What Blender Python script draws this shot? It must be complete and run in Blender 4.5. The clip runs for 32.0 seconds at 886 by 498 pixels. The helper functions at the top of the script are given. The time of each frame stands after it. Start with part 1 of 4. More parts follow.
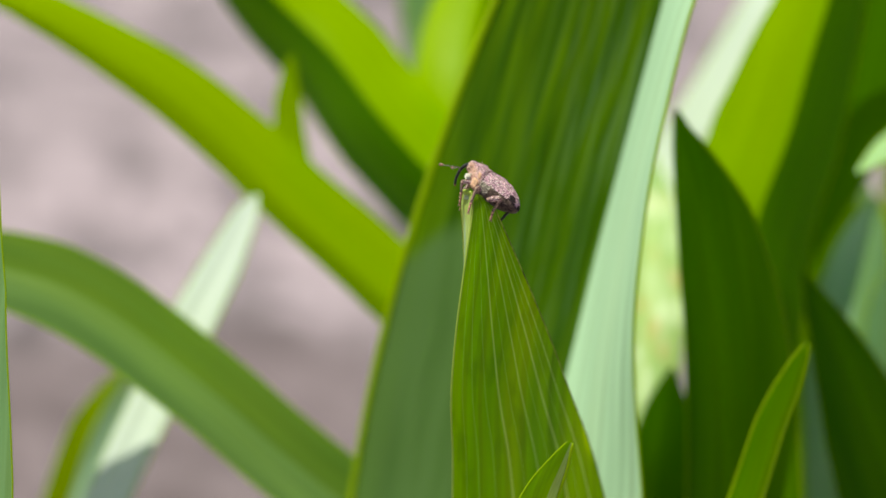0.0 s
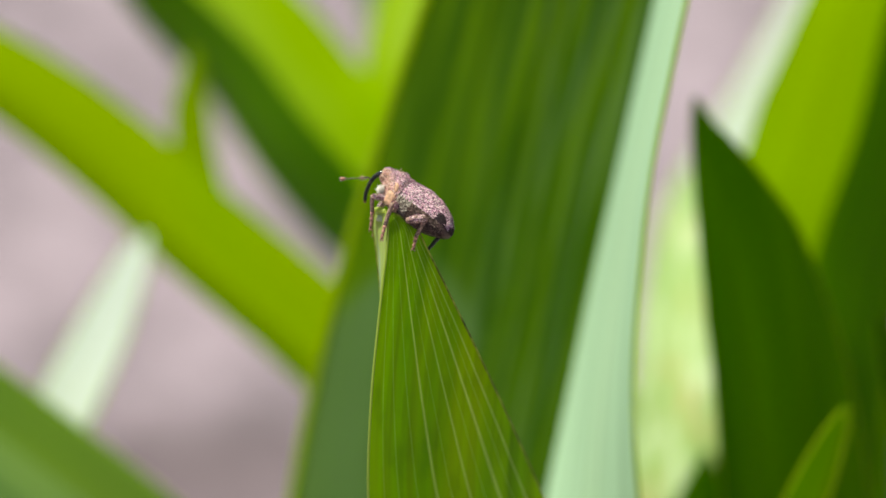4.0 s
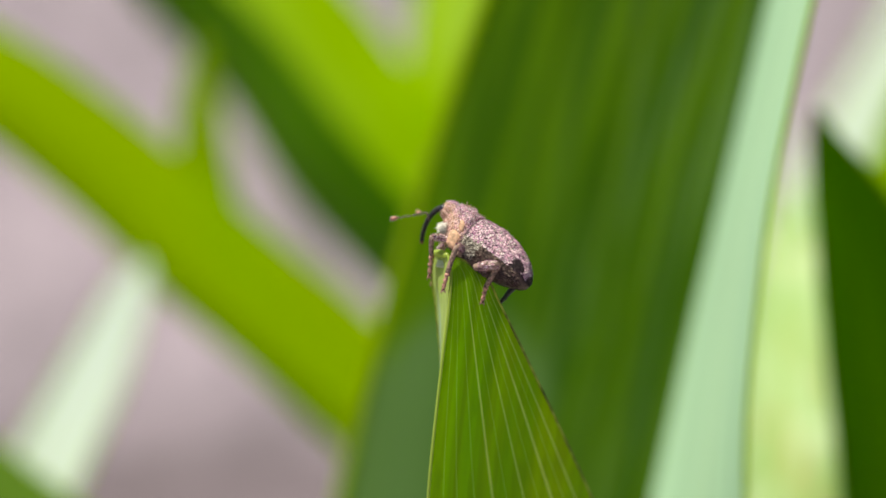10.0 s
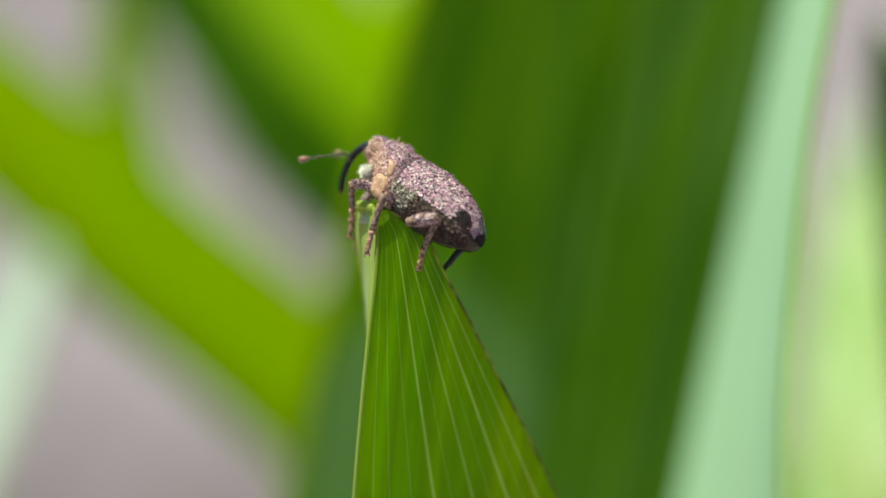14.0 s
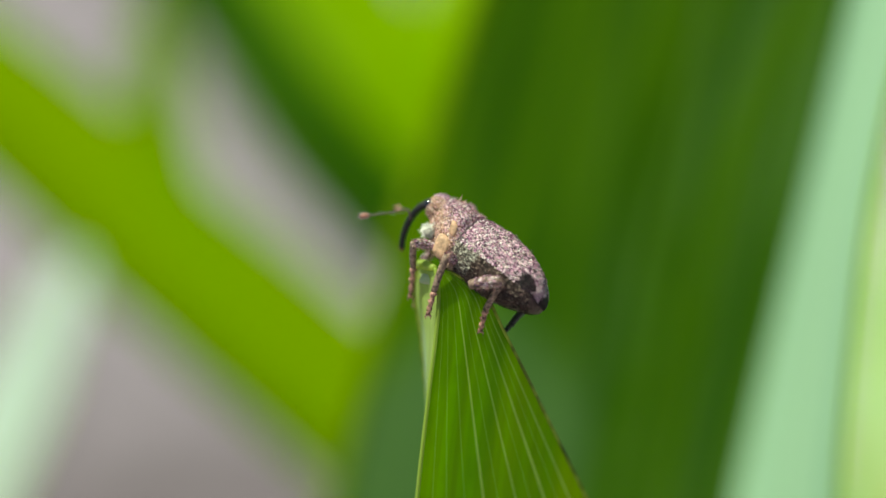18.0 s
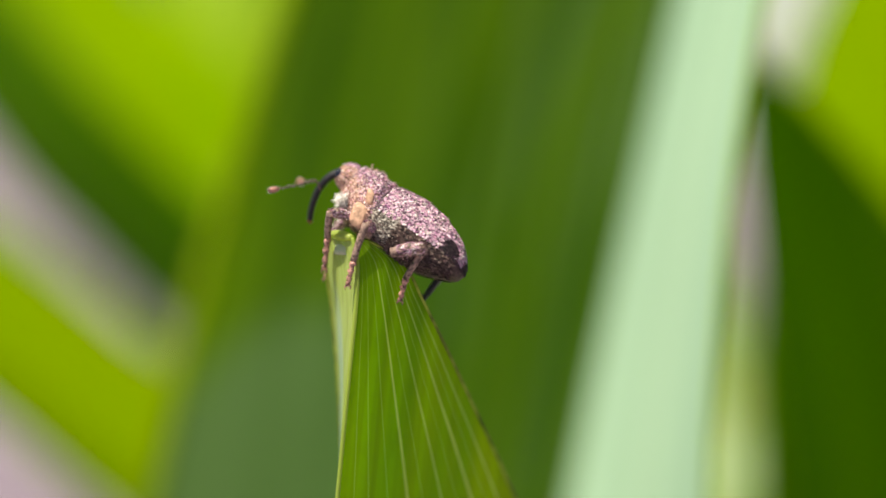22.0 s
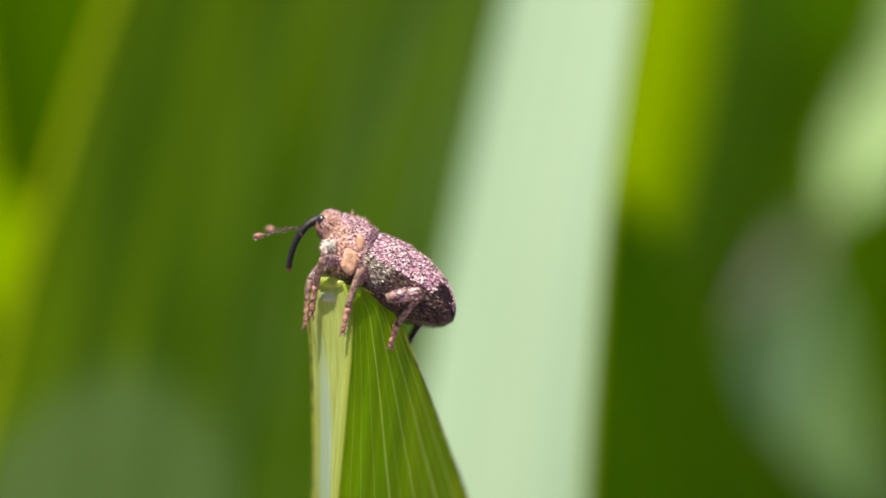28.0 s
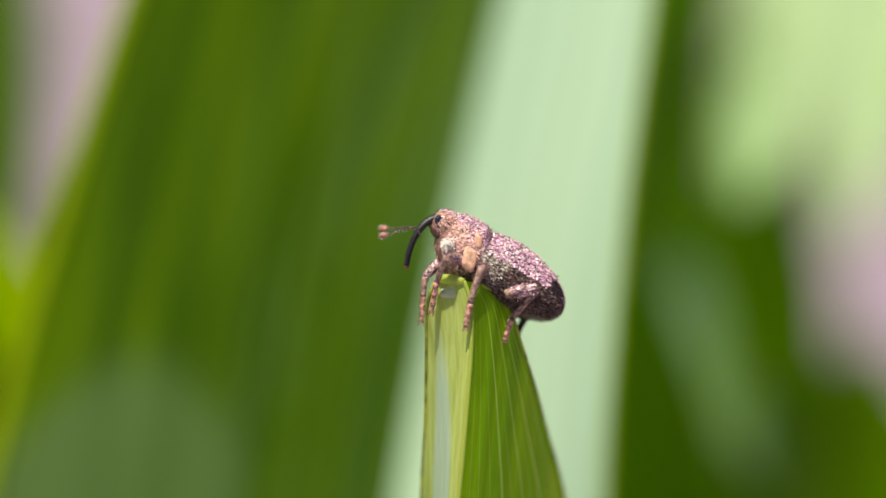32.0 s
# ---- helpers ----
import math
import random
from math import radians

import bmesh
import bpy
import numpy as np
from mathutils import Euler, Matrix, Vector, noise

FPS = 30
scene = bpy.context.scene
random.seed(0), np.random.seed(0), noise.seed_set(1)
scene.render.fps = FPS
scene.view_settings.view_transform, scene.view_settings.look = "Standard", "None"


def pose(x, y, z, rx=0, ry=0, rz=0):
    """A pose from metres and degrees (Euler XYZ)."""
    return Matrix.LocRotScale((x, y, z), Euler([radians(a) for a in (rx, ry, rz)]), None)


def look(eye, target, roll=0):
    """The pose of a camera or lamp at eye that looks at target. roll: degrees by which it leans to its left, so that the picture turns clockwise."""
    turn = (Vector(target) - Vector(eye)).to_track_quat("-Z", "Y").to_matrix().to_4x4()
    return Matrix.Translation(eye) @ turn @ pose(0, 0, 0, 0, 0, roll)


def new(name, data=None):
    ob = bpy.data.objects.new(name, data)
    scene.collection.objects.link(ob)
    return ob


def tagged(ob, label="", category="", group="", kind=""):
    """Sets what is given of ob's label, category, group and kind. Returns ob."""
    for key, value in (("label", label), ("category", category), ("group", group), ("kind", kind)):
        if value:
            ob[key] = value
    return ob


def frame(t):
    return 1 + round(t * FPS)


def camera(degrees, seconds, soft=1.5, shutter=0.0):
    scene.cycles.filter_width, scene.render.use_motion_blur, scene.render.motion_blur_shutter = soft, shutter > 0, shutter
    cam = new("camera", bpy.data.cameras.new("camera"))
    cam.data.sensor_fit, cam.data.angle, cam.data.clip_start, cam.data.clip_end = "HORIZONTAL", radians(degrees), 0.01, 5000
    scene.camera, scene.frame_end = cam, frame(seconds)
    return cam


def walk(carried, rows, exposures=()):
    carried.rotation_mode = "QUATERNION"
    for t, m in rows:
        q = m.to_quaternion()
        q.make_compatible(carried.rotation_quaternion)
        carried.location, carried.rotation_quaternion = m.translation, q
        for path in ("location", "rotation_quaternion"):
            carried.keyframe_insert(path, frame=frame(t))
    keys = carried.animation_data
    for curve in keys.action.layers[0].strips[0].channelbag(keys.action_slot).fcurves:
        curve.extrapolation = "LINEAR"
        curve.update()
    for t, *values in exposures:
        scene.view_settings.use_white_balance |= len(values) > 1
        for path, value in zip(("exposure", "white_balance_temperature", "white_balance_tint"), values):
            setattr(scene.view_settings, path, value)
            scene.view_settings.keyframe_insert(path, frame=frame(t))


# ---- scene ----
# Units below are millimetres in a frame that has its origin at the tip of the leaf under the weevil:
# x to the right, y away from the viewer, z up along the leaf; place() lays it into the world.
TILT, HEIGHT = radians(20), 0.080
SOIL = 0.024   # height of the soil, m


def place(x, y, z):
    s, c = math.sin(TILT), math.cos(TILT)
    return Vector((x, y * c + z * s, HEIGHT * 1000 - y * s + z * c)) / 1000


AWAY = Vector((0, math.cos(TILT), -math.sin(TILT)))

# ---- camera ----
EXPOSURES = [
    (0, 0.3, 7400, -12),
    (4, 0.3, 7300, -8),
    (9, 0.3, 7300, -7),
    (12, 0.25, 7150, -13),
    (16.8, 0.13, 7100, -26),
    (18.8, 0.13, 7100, -25),
    (20, 0.2, 7100, -25),
    (21, 0.25, 7100, -24),
    (22.5, 0.42, 7400, 9),
    (26.5, 0.36, 7400, 10),
    (32, 0.3, 7350, 8),
]
cam = camera(10, 32.0, soft=1.6)
cam.data.dof.use_dof = True
cam.data.dof.aperture_fstop = 19

walk(cam, [
    (0, look((-0.01846, -0.27745, 0.18781), (-0.01266, -0.18480, 0.15062), 3.20)),
    (0.5, look((-0.01586, -0.25671, 0.18002), (-0.00983, -0.16413, 0.14270), 2.86)),
    (1, look((-0.01492, -0.26024, 0.18168), (-0.00959, -0.16752, 0.14461), 2.30)),
    (1.5, look((-0.01551, -0.24815, 0.17541), (-0.00960, -0.15515, 0.13912), 2.47)),
    (2, look((-0.01707, -0.25130, 0.17505), (-0.01047, -0.15823, 0.13908), 2.66)),
    (2.5, look((-0.00801, -0.22036, 0.16001), (-0.00427, -0.12660, 0.12545), 1.44)),
    (3, look((-0.00114, -0.20833, 0.15251), (0.00076, -0.11433, 0.11847), 0.43)),
    (3.5, look((0.00138, -0.18619, 0.14660), (0.00276, -0.09252, 0.11162), 0.47)),
    (4, look((0.00390, -0.20101, 0.15385), (0.00338, -0.10739, 0.11871), 0.20)),
    (4.5, look((0.00422, -0.20498, 0.15602), (0.00323, -0.11128, 0.12109), 0.11)),
    (6.5, look((0.00505, -0.19362, 0.15451), (0.00346, -0.10048, 0.11815), 0.02)),
    (7, look((0.00493, -0.17686, 0.14868), (0.00293, -0.08373, 0.11230), -0.06)),
    (7.5, look((0.00177, -0.16549, 0.14461), (0.00112, -0.07235, 0.10820), 0.54)),
    (8, look((-0.00112, -0.16327, 0.14409), (0.00001, -0.07023, 0.10747), 1.22)),
    (8.5, look((0.00117, -0.15676, 0.14122), (0.00094, -0.06369, 0.10464), 0.66)),
    (9, look((0.00338, -0.15702, 0.14101), (0.00202, -0.06386, 0.10470), 0.15)),
    (9.5, look((0.00164, -0.15591, 0.14138), (0.00073, -0.06282, 0.10486), 0.32)),
    (10, look((-0.00011, -0.16076, 0.14413), (0.00006, -0.06781, 0.10723), 0.64)),
    (10.5, look((0.00306, -0.15969, 0.14175), (0.00169, -0.06648, 0.10556), 0.12)),
    (11, look((0.00614, -0.15767, 0.13906), (0.00395, -0.06418, 0.10363), -0.25)),
    (11.5, look((0.00754, -0.14229, 0.13375), (0.00412, -0.04895, 0.09804), -0.66)),
    (12, look((0.00878, -0.13103, 0.12992), (0.00447, -0.03781, 0.09397), -1.01)),
    (12.5, look((0.00747, -0.12410, 0.12620), (0.00388, -0.03061, 0.09090), -0.80)),
    (13, look((0.00653, -0.12317, 0.12480), (0.00332, -0.02960, 0.08967), -0.66)),
    (13.5, look((0.00677, -0.12032, 0.12425), (0.00330, -0.02693, 0.08868), -0.83)),
    (14, look((0.00728, -0.12325, 0.12583), (0.00337, -0.02986, 0.09029), -1.04)),
    (14.5, look((0.00697, -0.12000, 0.12609), (0.00303, -0.02688, 0.08983), -0.84)),
    (16.5, look((0.00626, -0.11743, 0.13095), (0.00327, -0.02567, 0.09131), 0.20)),
    (17, look((0.00611, -0.11738, 0.13242), (0.00277, -0.02581, 0.09237), 0.32)),
    (17.5, look((0.00507, -0.11718, 0.13118), (0.00182, -0.02537, 0.09168), 0.14)),
    (18, look((0.00410, -0.11909, 0.13084), (0.00135, -0.02699, 0.09198), 0.07)),
    (18.5, look((0.00172, -0.11923, 0.13110), (0.00003, -0.02719, 0.09204), 0.45)),
    (19, look((-0.00063, -0.11718, 0.13042), (-0.00033, -0.02507, 0.09147), 1.06)),
    (19.5, look((-0.00889, -0.12224, 0.13145), (-0.00230, -0.02999, 0.09344), 3.06)),
    (20, look((-0.01660, -0.11891, 0.12896), (-0.00456, -0.02675, 0.09207), 4.86)),
    (20.5, look((-0.01546, -0.11992, 0.13020), (-0.00477, -0.02778, 0.09283), 3.20)),
    (21, look((-0.01371, -0.11637, 0.12951), (-0.00170, -0.02497, 0.09076), 2.18)),
    (21.5, look((-0.01428, -0.11711, 0.12741), (-0.00073, -0.02521, 0.09039), 2.27)),
    (22, look((-0.01481, -0.11760, 0.12521), (-0.00103, -0.02523, 0.08949), 2.06)),
    (22.5, look((-0.01916, -0.11971, 0.12636), (-0.00269, -0.02765, 0.09096), 3.17)),
    (23, look((-0.02221, -0.11451, 0.12467), (-0.00298, -0.02293, 0.08943), 4.30)),
    (23.5, look((-0.02440, -0.11422, 0.12395), (-0.00331, -0.02282, 0.08928), 4.58)),
    (24, look((-0.02581, -0.11073, 0.12201), (-0.00301, -0.01948, 0.08805), 4.82)),
    (24.5, look((-0.02928, -0.11178, 0.12225), (-0.00401, -0.02101, 0.08875), 5.19)),
    (25, look((-0.03163, -0.10880, 0.12097), (-0.00421, -0.01841, 0.08812), 5.48)),
    (25.5, look((-0.03335, -0.10709, 0.12033), (-0.00433, -0.01716, 0.08762), 5.24)),
    (26, look((-0.03606, -0.10840, 0.12083), (-0.00487, -0.01893, 0.08886), 5.11)),
    (26.5, look((-0.03905, -0.10938, 0.12099), (-0.00477, -0.02088, 0.08949), 5.64)),
    (28.5, look((-0.04901, -0.10714, 0.11933), (-0.00769, -0.02155, 0.08825), 6.71)),
    (29, look((-0.05045, -0.10436, 0.11810), (-0.00788, -0.01924, 0.08741), 6.86)),
    (29.5, look((-0.05548, -0.10568, 0.11937), (-0.01038, -0.02178, 0.08892), 7.34)),
    (30, look((-0.05932, -0.10444, 0.11972), (-0.01191, -0.02183, 0.08928), 7.78)),
    (30.5, look((-0.06025, -0.10100, 0.11782), (-0.01096, -0.01920, 0.08815), 7.93)),
    (31, look((-0.06440, -0.10285, 0.11789), (-0.01325, -0.02209, 0.08853), 8.09)),
    (31.5, look((-0.06773, -0.10182, 0.11872), (-0.01467, -0.02238, 0.08915), 8.79)),
    (32, look((-0.07193, -0.10190, 0.12001), (-0.01695, -0.02390, 0.09014), 9.49)),
], EXPOSURES)

# ---- world, sun ----
SUN_WAY = Vector((-0.32, 0.03, 0.949)).normalized()   # towards the sun
world = bpy.data.worlds.new("sky")
scene.world = world
world.use_nodes = True
wt = world.node_tree
sky = wt.nodes.new("ShaderNodeTexSky")
sky.sky_type, sky.sun_disc = "NISHITA", False
sky.sun_elevation = math.asin(SUN_WAY.z)
sky.sun_rotation = math.atan2(SUN_WAY.x, SUN_WAY.y)
wt.nodes["Background"].inputs["Strength"].default_value = 0.06
wt.links.new(sky.outputs[0], wt.nodes["Background"].inputs["Color"])
sun = new("sun", bpy.data.lights.new("sun", "SUN"))
sun.data.energy, sun.data.angle, sun.data.color = 5.0, radians(0.5), (1.0, 0.95, 0.88)
sun.matrix_basis = look(tuple(SUN_WAY * 2), (0, 0, 0))


# ---- materials ----
def mat(name):
    m = bpy.data.materials.new(name)
    m.use_nodes = True
    nt = m.node_tree
    nt.nodes.clear()
    return m, nt, nt.nodes.new("ShaderNodeOutputMaterial")


def node(nt, kind, **sockets):
    n = nt.nodes.new(kind)
    for k, v in sockets.items():
        n.inputs[k.replace("_", " ")].default_value = v
    return n


def ramp(nt, fac, stops):
    n = nt.nodes.new("ShaderNodeValToRGB")
    while len(n.color_ramp.elements) < len(stops):
        n.color_ramp.elements.new(0.5)
    for e, (p, c) in zip(n.color_ramp.elements, stops):
        e.position, e.color = p, (*c, 1) if len(c) == 3 else c
    nt.links.new(fac, n.inputs[0])
    return n.outputs[0]


def mix(nt, fac, a, b):
    n = nt.nodes.new("ShaderNodeMix")
    n.data_type = "RGBA"
    for s, v in ((0, fac), (6, a), (7, b)):
        if hasattr(v, "links"):
            nt.links.new(v, n.inputs[s])
        else:
            n.inputs[s].default_value = v if s == 0 else (*v, 1)
    return n.outputs[2]


def math_node(nt, op, a, b=0.0):
    n = nt.nodes.new("ShaderNodeMath")
    n.operation = op
    for s, v in ((0, a), (1, b)):
        if hasattr(v, "links"):
            nt.links.new(v, n.inputs[s])
        else:
            n.inputs[s].default_value = v
    return n.outputs[0]


def noise_at(nt, vector, scale, detail=4, stretch=(1, 1, 1), rough=0.55):
    mp = nt.nodes.new("ShaderNodeMapping")
    mp.inputs["Scale"].default_value = stretch
    nt.links.new(vector, mp.inputs["Vector"])
    n = node(nt, "ShaderNodeTexNoise", Scale=scale, Detail=detail, Roughness=rough)
    nt.links.new(mp.outputs[0], n.inputs["Vector"])
    return n.outputs["Fac"]


def leaf_material(name, face, glow, wax=0.0, wax_sheen_colour=(0.42, 0.60, 0.47), through_share=0.5, patch=None, patch_colour=(0.2, 0.3, 0.2), rough=0.42, spec=0.2, band=0.45, deep=0.62, grain=(2.6, 0.035), blotch=0.0, stripe=(0.35, 0.026), painted_sheen=None, thin=None):
    """A parallel-veined leaf. UV: across in mm, along in mm. face: its colour by reflected light, glow: by light that comes through."""
    m, nt, out = mat(name)
    uv = nt.nodes.new("ShaderNodeUVMap")
    uv.uv_map = "leaf"
    streak = noise_at(nt, uv.outputs[0], 1.0, 5, (*grain, 1))
    broad = noise_at(nt, uv.outputs[0], 1.0, 3, (*stripe, 1))
    speck = noise_at(nt, uv.outputs[0], 7.0, 2, (1, 0.6, 1))
    dark = tuple(c * deep for c in face)
    col = mix(nt, ramp(nt, streak, [(0.35, (0, 0, 0)), (0.68, (1, 1, 1))]), dark, face)
    col = mix(nt, ramp(nt, broad, [(0.42, (0, 0, 0)), (0.68, (band, band, band))]), col, tuple(min(1, c * k) for c, k in zip(face, (2.3, 1.7, 1.2))))
    lit = ramp(nt, broad, [(0.44, (0, 0, 0)), (0.68, (band, band, band))])
    tcol = mix(nt, ramp(nt, streak, [(0.32, (0, 0, 0)), (0.66, (1, 1, 1))]), tuple(c * (0.35 + 0.6 * deep) for c in glow), glow)
    tcol = mix(nt, ramp(nt, speck, [(0.45, (0, 0, 0)), (0.75, (0.25, 0.25, 0.25))]), tcol, tuple(c * 0.7 for c in glow))
    tcol = mix(nt, lit, tcol, tuple(min(1, c * k) for c, k in zip(glow, (2.2, 1.6, 1.2))))
    if thin:
        # the blade thins out and pales towards its margin, from thin[0] to thin[1] mm across
        sep = nt.nodes.new("ShaderNodeSeparateXYZ")
        nt.links.new(uv.outputs[0], sep.inputs[0])
        outer = math_node(nt, "DIVIDE", math_node(nt, "SUBTRACT", sep.outputs[0], thin[0]), thin[1] - thin[0])
        outer = ramp(nt, outer, [(0.0, (0, 0, 0)), (1.0, (0.65, 0.65, 0.65))])
        col = mix(nt, outer, col, (0.15, 0.27, 0.0))
        tcol = mix(nt, outer, tcol, (0.42, 0.66, 0.0))
    if blotch:
        # darker mottled fields between the veins
        spots = ramp(nt, noise_at(nt, uv.outputs[0], 0.55, 3, (1.5, 0.45, 1)), [(0.52, (0, 0, 0)), (0.66, (blotch, blotch, blotch))])
        col = mix(nt, spots, col, tuple(c * 0.35 for c in face))
        tcol = mix(nt, spots, tcol, tuple(c * 0.32 for c in glow))
    if wax:
        w = math_node(nt, "MULTIPLY", ramp(nt, streak, [(0.36, (0.4, 0.4, 0.4)), (0.66, (1, 1, 1))]), wax)
        col = mix(nt, w, col, wax_sheen_colour)
    if painted_sheen:
        # sheen painted as thin bluish streaks, denser between the two distances across, in mm
        across = nt.nodes.new("ShaderNodeSeparateXYZ")
        nt.links.new(uv.outputs[0], across.inputs[0])
        inside = math_node(nt, "DIVIDE", math_node(nt, "SUBTRACT", across.outputs[0], painted_sheen[0]), painted_sheen[1] - painted_sheen[0])
        fine = ramp(nt, noise_at(nt, uv.outputs[0], 1.0, 3, (2.2, 0.09, 1)), [(0.5, (0, 0, 0)), (0.68, (0.75, 0.75, 0.75))])
        col = mix(nt, math_node(nt, "MULTIPLY", fine, ramp(nt, inside, [(0.0, (0.1, 0.1, 0.1)), (1.0, (1, 1, 1))])), col, wax_sheen_colour)
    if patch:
        # a round-topped field: wax bloom on the broad leaf, rubbed off elsewhere; on the strip, a painted highlight
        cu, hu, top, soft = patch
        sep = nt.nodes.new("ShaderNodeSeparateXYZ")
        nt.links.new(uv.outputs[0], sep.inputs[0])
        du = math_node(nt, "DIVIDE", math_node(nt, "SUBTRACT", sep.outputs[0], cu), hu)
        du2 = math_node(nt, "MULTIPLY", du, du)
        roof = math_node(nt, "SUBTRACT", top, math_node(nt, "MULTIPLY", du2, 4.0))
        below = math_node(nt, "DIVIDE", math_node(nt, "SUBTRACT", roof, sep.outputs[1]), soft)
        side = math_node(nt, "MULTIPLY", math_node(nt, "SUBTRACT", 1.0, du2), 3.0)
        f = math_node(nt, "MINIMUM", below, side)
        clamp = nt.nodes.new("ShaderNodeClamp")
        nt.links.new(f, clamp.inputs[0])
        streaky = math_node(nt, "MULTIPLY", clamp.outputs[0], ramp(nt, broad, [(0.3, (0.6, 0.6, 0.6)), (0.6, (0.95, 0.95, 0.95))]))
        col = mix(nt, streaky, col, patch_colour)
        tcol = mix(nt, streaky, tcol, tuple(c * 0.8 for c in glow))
    p = node(nt, "ShaderNodeBsdfPrincipled", Roughness=rough)
    p.inputs["Specular IOR Level"].default_value = spec
    nt.links.new(col, p.inputs["Base Color"])
    tr = nt.nodes.new("ShaderNodeBsdfTranslucent")
    nt.links.new(tcol, tr.inputs["Color"])
    bump = node(nt, "ShaderNodeBump", Strength=0.35, Distance=0.0001)
    nt.links.new(math_node(nt, "ADD", streak, math_node(nt, "MULTIPLY", speck, 0.25)), bump.inputs["Height"])
    nt.links.new(bump.outputs[0], p.inputs["Normal"])
    mx = nt.nodes.new("ShaderNodeMixShader")
    mx.inputs[0].default_value = through_share
    nt.links.new(p.outputs[0], mx.inputs[1])
    nt.links.new(tr.outputs[0], mx.inputs[2])
    nt.links.new(mx.outputs[0], out.inputs[0])
    return m


def plain_material(name, colour, rough=0.5, vary=0.35, scale=6000, spec=0.5, bump=0.3, islands=None, metallic=0.0):
    """colour broken up by fine noise; islands: colours among which loose pieces choose at random."""
    m, nt, out = mat(name)
    geo = nt.nodes.new("ShaderNodeNewGeometry")
    tex = nt.nodes.new("ShaderNodeTexCoord")
    n = noise_at(nt, tex.outputs["Object"], scale, 4)
    p = node(nt, "ShaderNodeBsdfPrincipled", Roughness=rough, Metallic=metallic)
    p.inputs["Specular IOR Level"].default_value = spec
    if islands:
        c = ramp(nt, geo.outputs["Random Per Island"], [(i / len(islands), k) for i, k in enumerate(islands)])
        c.node.color_ramp.interpolation = "CONSTANT"
    else:
        c = mix(nt, ramp(nt, n, [(0.35, (0, 0, 0)), (0.65, (1, 1, 1))]), tuple(k * (1 - vary) for k in colour), tuple(min(1, k * (1 + vary)) for k in colour))
    nt.links.new(c, p.inputs["Base Color"])
    b = node(nt, "ShaderNodeBump", Strength=bump, Distance=0.00003)
    nt.links.new(n, b.inputs["Height"])
    nt.links.new(b.outputs[0], p.inputs["Normal"])
    nt.links.new(p.outputs[0], out.inputs[0])
    return m


# on keeled leaves, bright and dark greens carry sun and shade in their colour
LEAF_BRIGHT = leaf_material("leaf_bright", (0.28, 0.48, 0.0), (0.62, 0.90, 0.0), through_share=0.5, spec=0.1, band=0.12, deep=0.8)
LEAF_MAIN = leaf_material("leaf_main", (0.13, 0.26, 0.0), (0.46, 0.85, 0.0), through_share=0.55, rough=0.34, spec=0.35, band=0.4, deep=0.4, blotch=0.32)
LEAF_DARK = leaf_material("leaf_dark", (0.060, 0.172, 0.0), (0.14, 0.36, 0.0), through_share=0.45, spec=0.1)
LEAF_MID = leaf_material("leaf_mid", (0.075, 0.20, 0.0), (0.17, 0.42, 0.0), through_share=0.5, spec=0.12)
# one leaf's two halves: shade put into this green, sunlight into the pale
LEAF_BIG = leaf_material("leaf_big", (0.047, 0.120, 0.0), (0.14, 0.325, 0.0), 0.04, (0.17, 0.27, 0.15), through_share=0.45, patch=(-8.6, 4.2, -2.0, 1.6), patch_colour=(0.15, 0.255, 0.095), spec=0.12, band=1.0, deep=0.55, rough=0.45, stripe=(1.1, 0.07), painted_sheen=(-7.0, -2.0), thin=(-10.3, -11.7))
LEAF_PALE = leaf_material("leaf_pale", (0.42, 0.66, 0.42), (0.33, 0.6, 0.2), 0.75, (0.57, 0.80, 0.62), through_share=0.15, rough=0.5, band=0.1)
LEAF_WAX = leaf_material("leaf_wax", (0.14, 0.30, 0.10), (0.30, 0.6, 0.03), 0.45, (0.36, 0.55, 0.40), through_share=0.35)
# the strip's whitish streaks and pale field are glints and highlight put into colour
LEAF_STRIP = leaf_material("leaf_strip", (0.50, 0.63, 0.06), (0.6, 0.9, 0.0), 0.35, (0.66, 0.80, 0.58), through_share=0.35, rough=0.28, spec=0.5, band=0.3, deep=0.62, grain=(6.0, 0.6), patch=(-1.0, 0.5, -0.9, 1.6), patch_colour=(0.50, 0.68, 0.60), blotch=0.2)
VEIN = leaf_material("leaf_vein", (0.46, 0.62, 0.13), (0.85, 1.0, 0.2), through_share=0.4, spec=0.3)
EDGE = leaf_material("leaf_edge", (0.36, 0.52, 0.02), (0.7, 0.92, 0.01), through_share=0.5, spec=0.15)
EDGE_WORN = plain_material("leaf_edge_worn", (0.26, 0.30, 0.035), 0.5, 0.75, 1800, 0.3, 0.5)
LEAF_TIP = leaf_material("leaf_tip", (0.60, 0.72, 0.12), (0.85, 1.0, 0.1), 0.2, (0.8, 0.85, 0.5), through_share=0.45, rough=0.25, spec=0.6, grain=(3, 3))
# near-white colour that stands for a sun glint at the strip's top
LEAF_GLINT = leaf_material("leaf_glint", (0.86, 0.9, 0.62), (0.95, 1.0, 0.7), 0.3, (0.92, 0.94, 0.84), through_share=0.4, rough=0.2, spec=0.7, grain=(3, 3))
LEAF_DULL = leaf_material("leaf_dull", (0.088, 0.19, 0.015), (0.18, 0.38, 0.01), 0.12, (0.25, 0.37, 0.25), through_share=0.45, spec=0.15)
LEAF_HAZE = leaf_material("leaf_haze", (0.11, 0.225, 0.04), (0.22, 0.44, 0.025), 0.3, (0.28, 0.41, 0.26), through_share=0.4, spec=0.15)
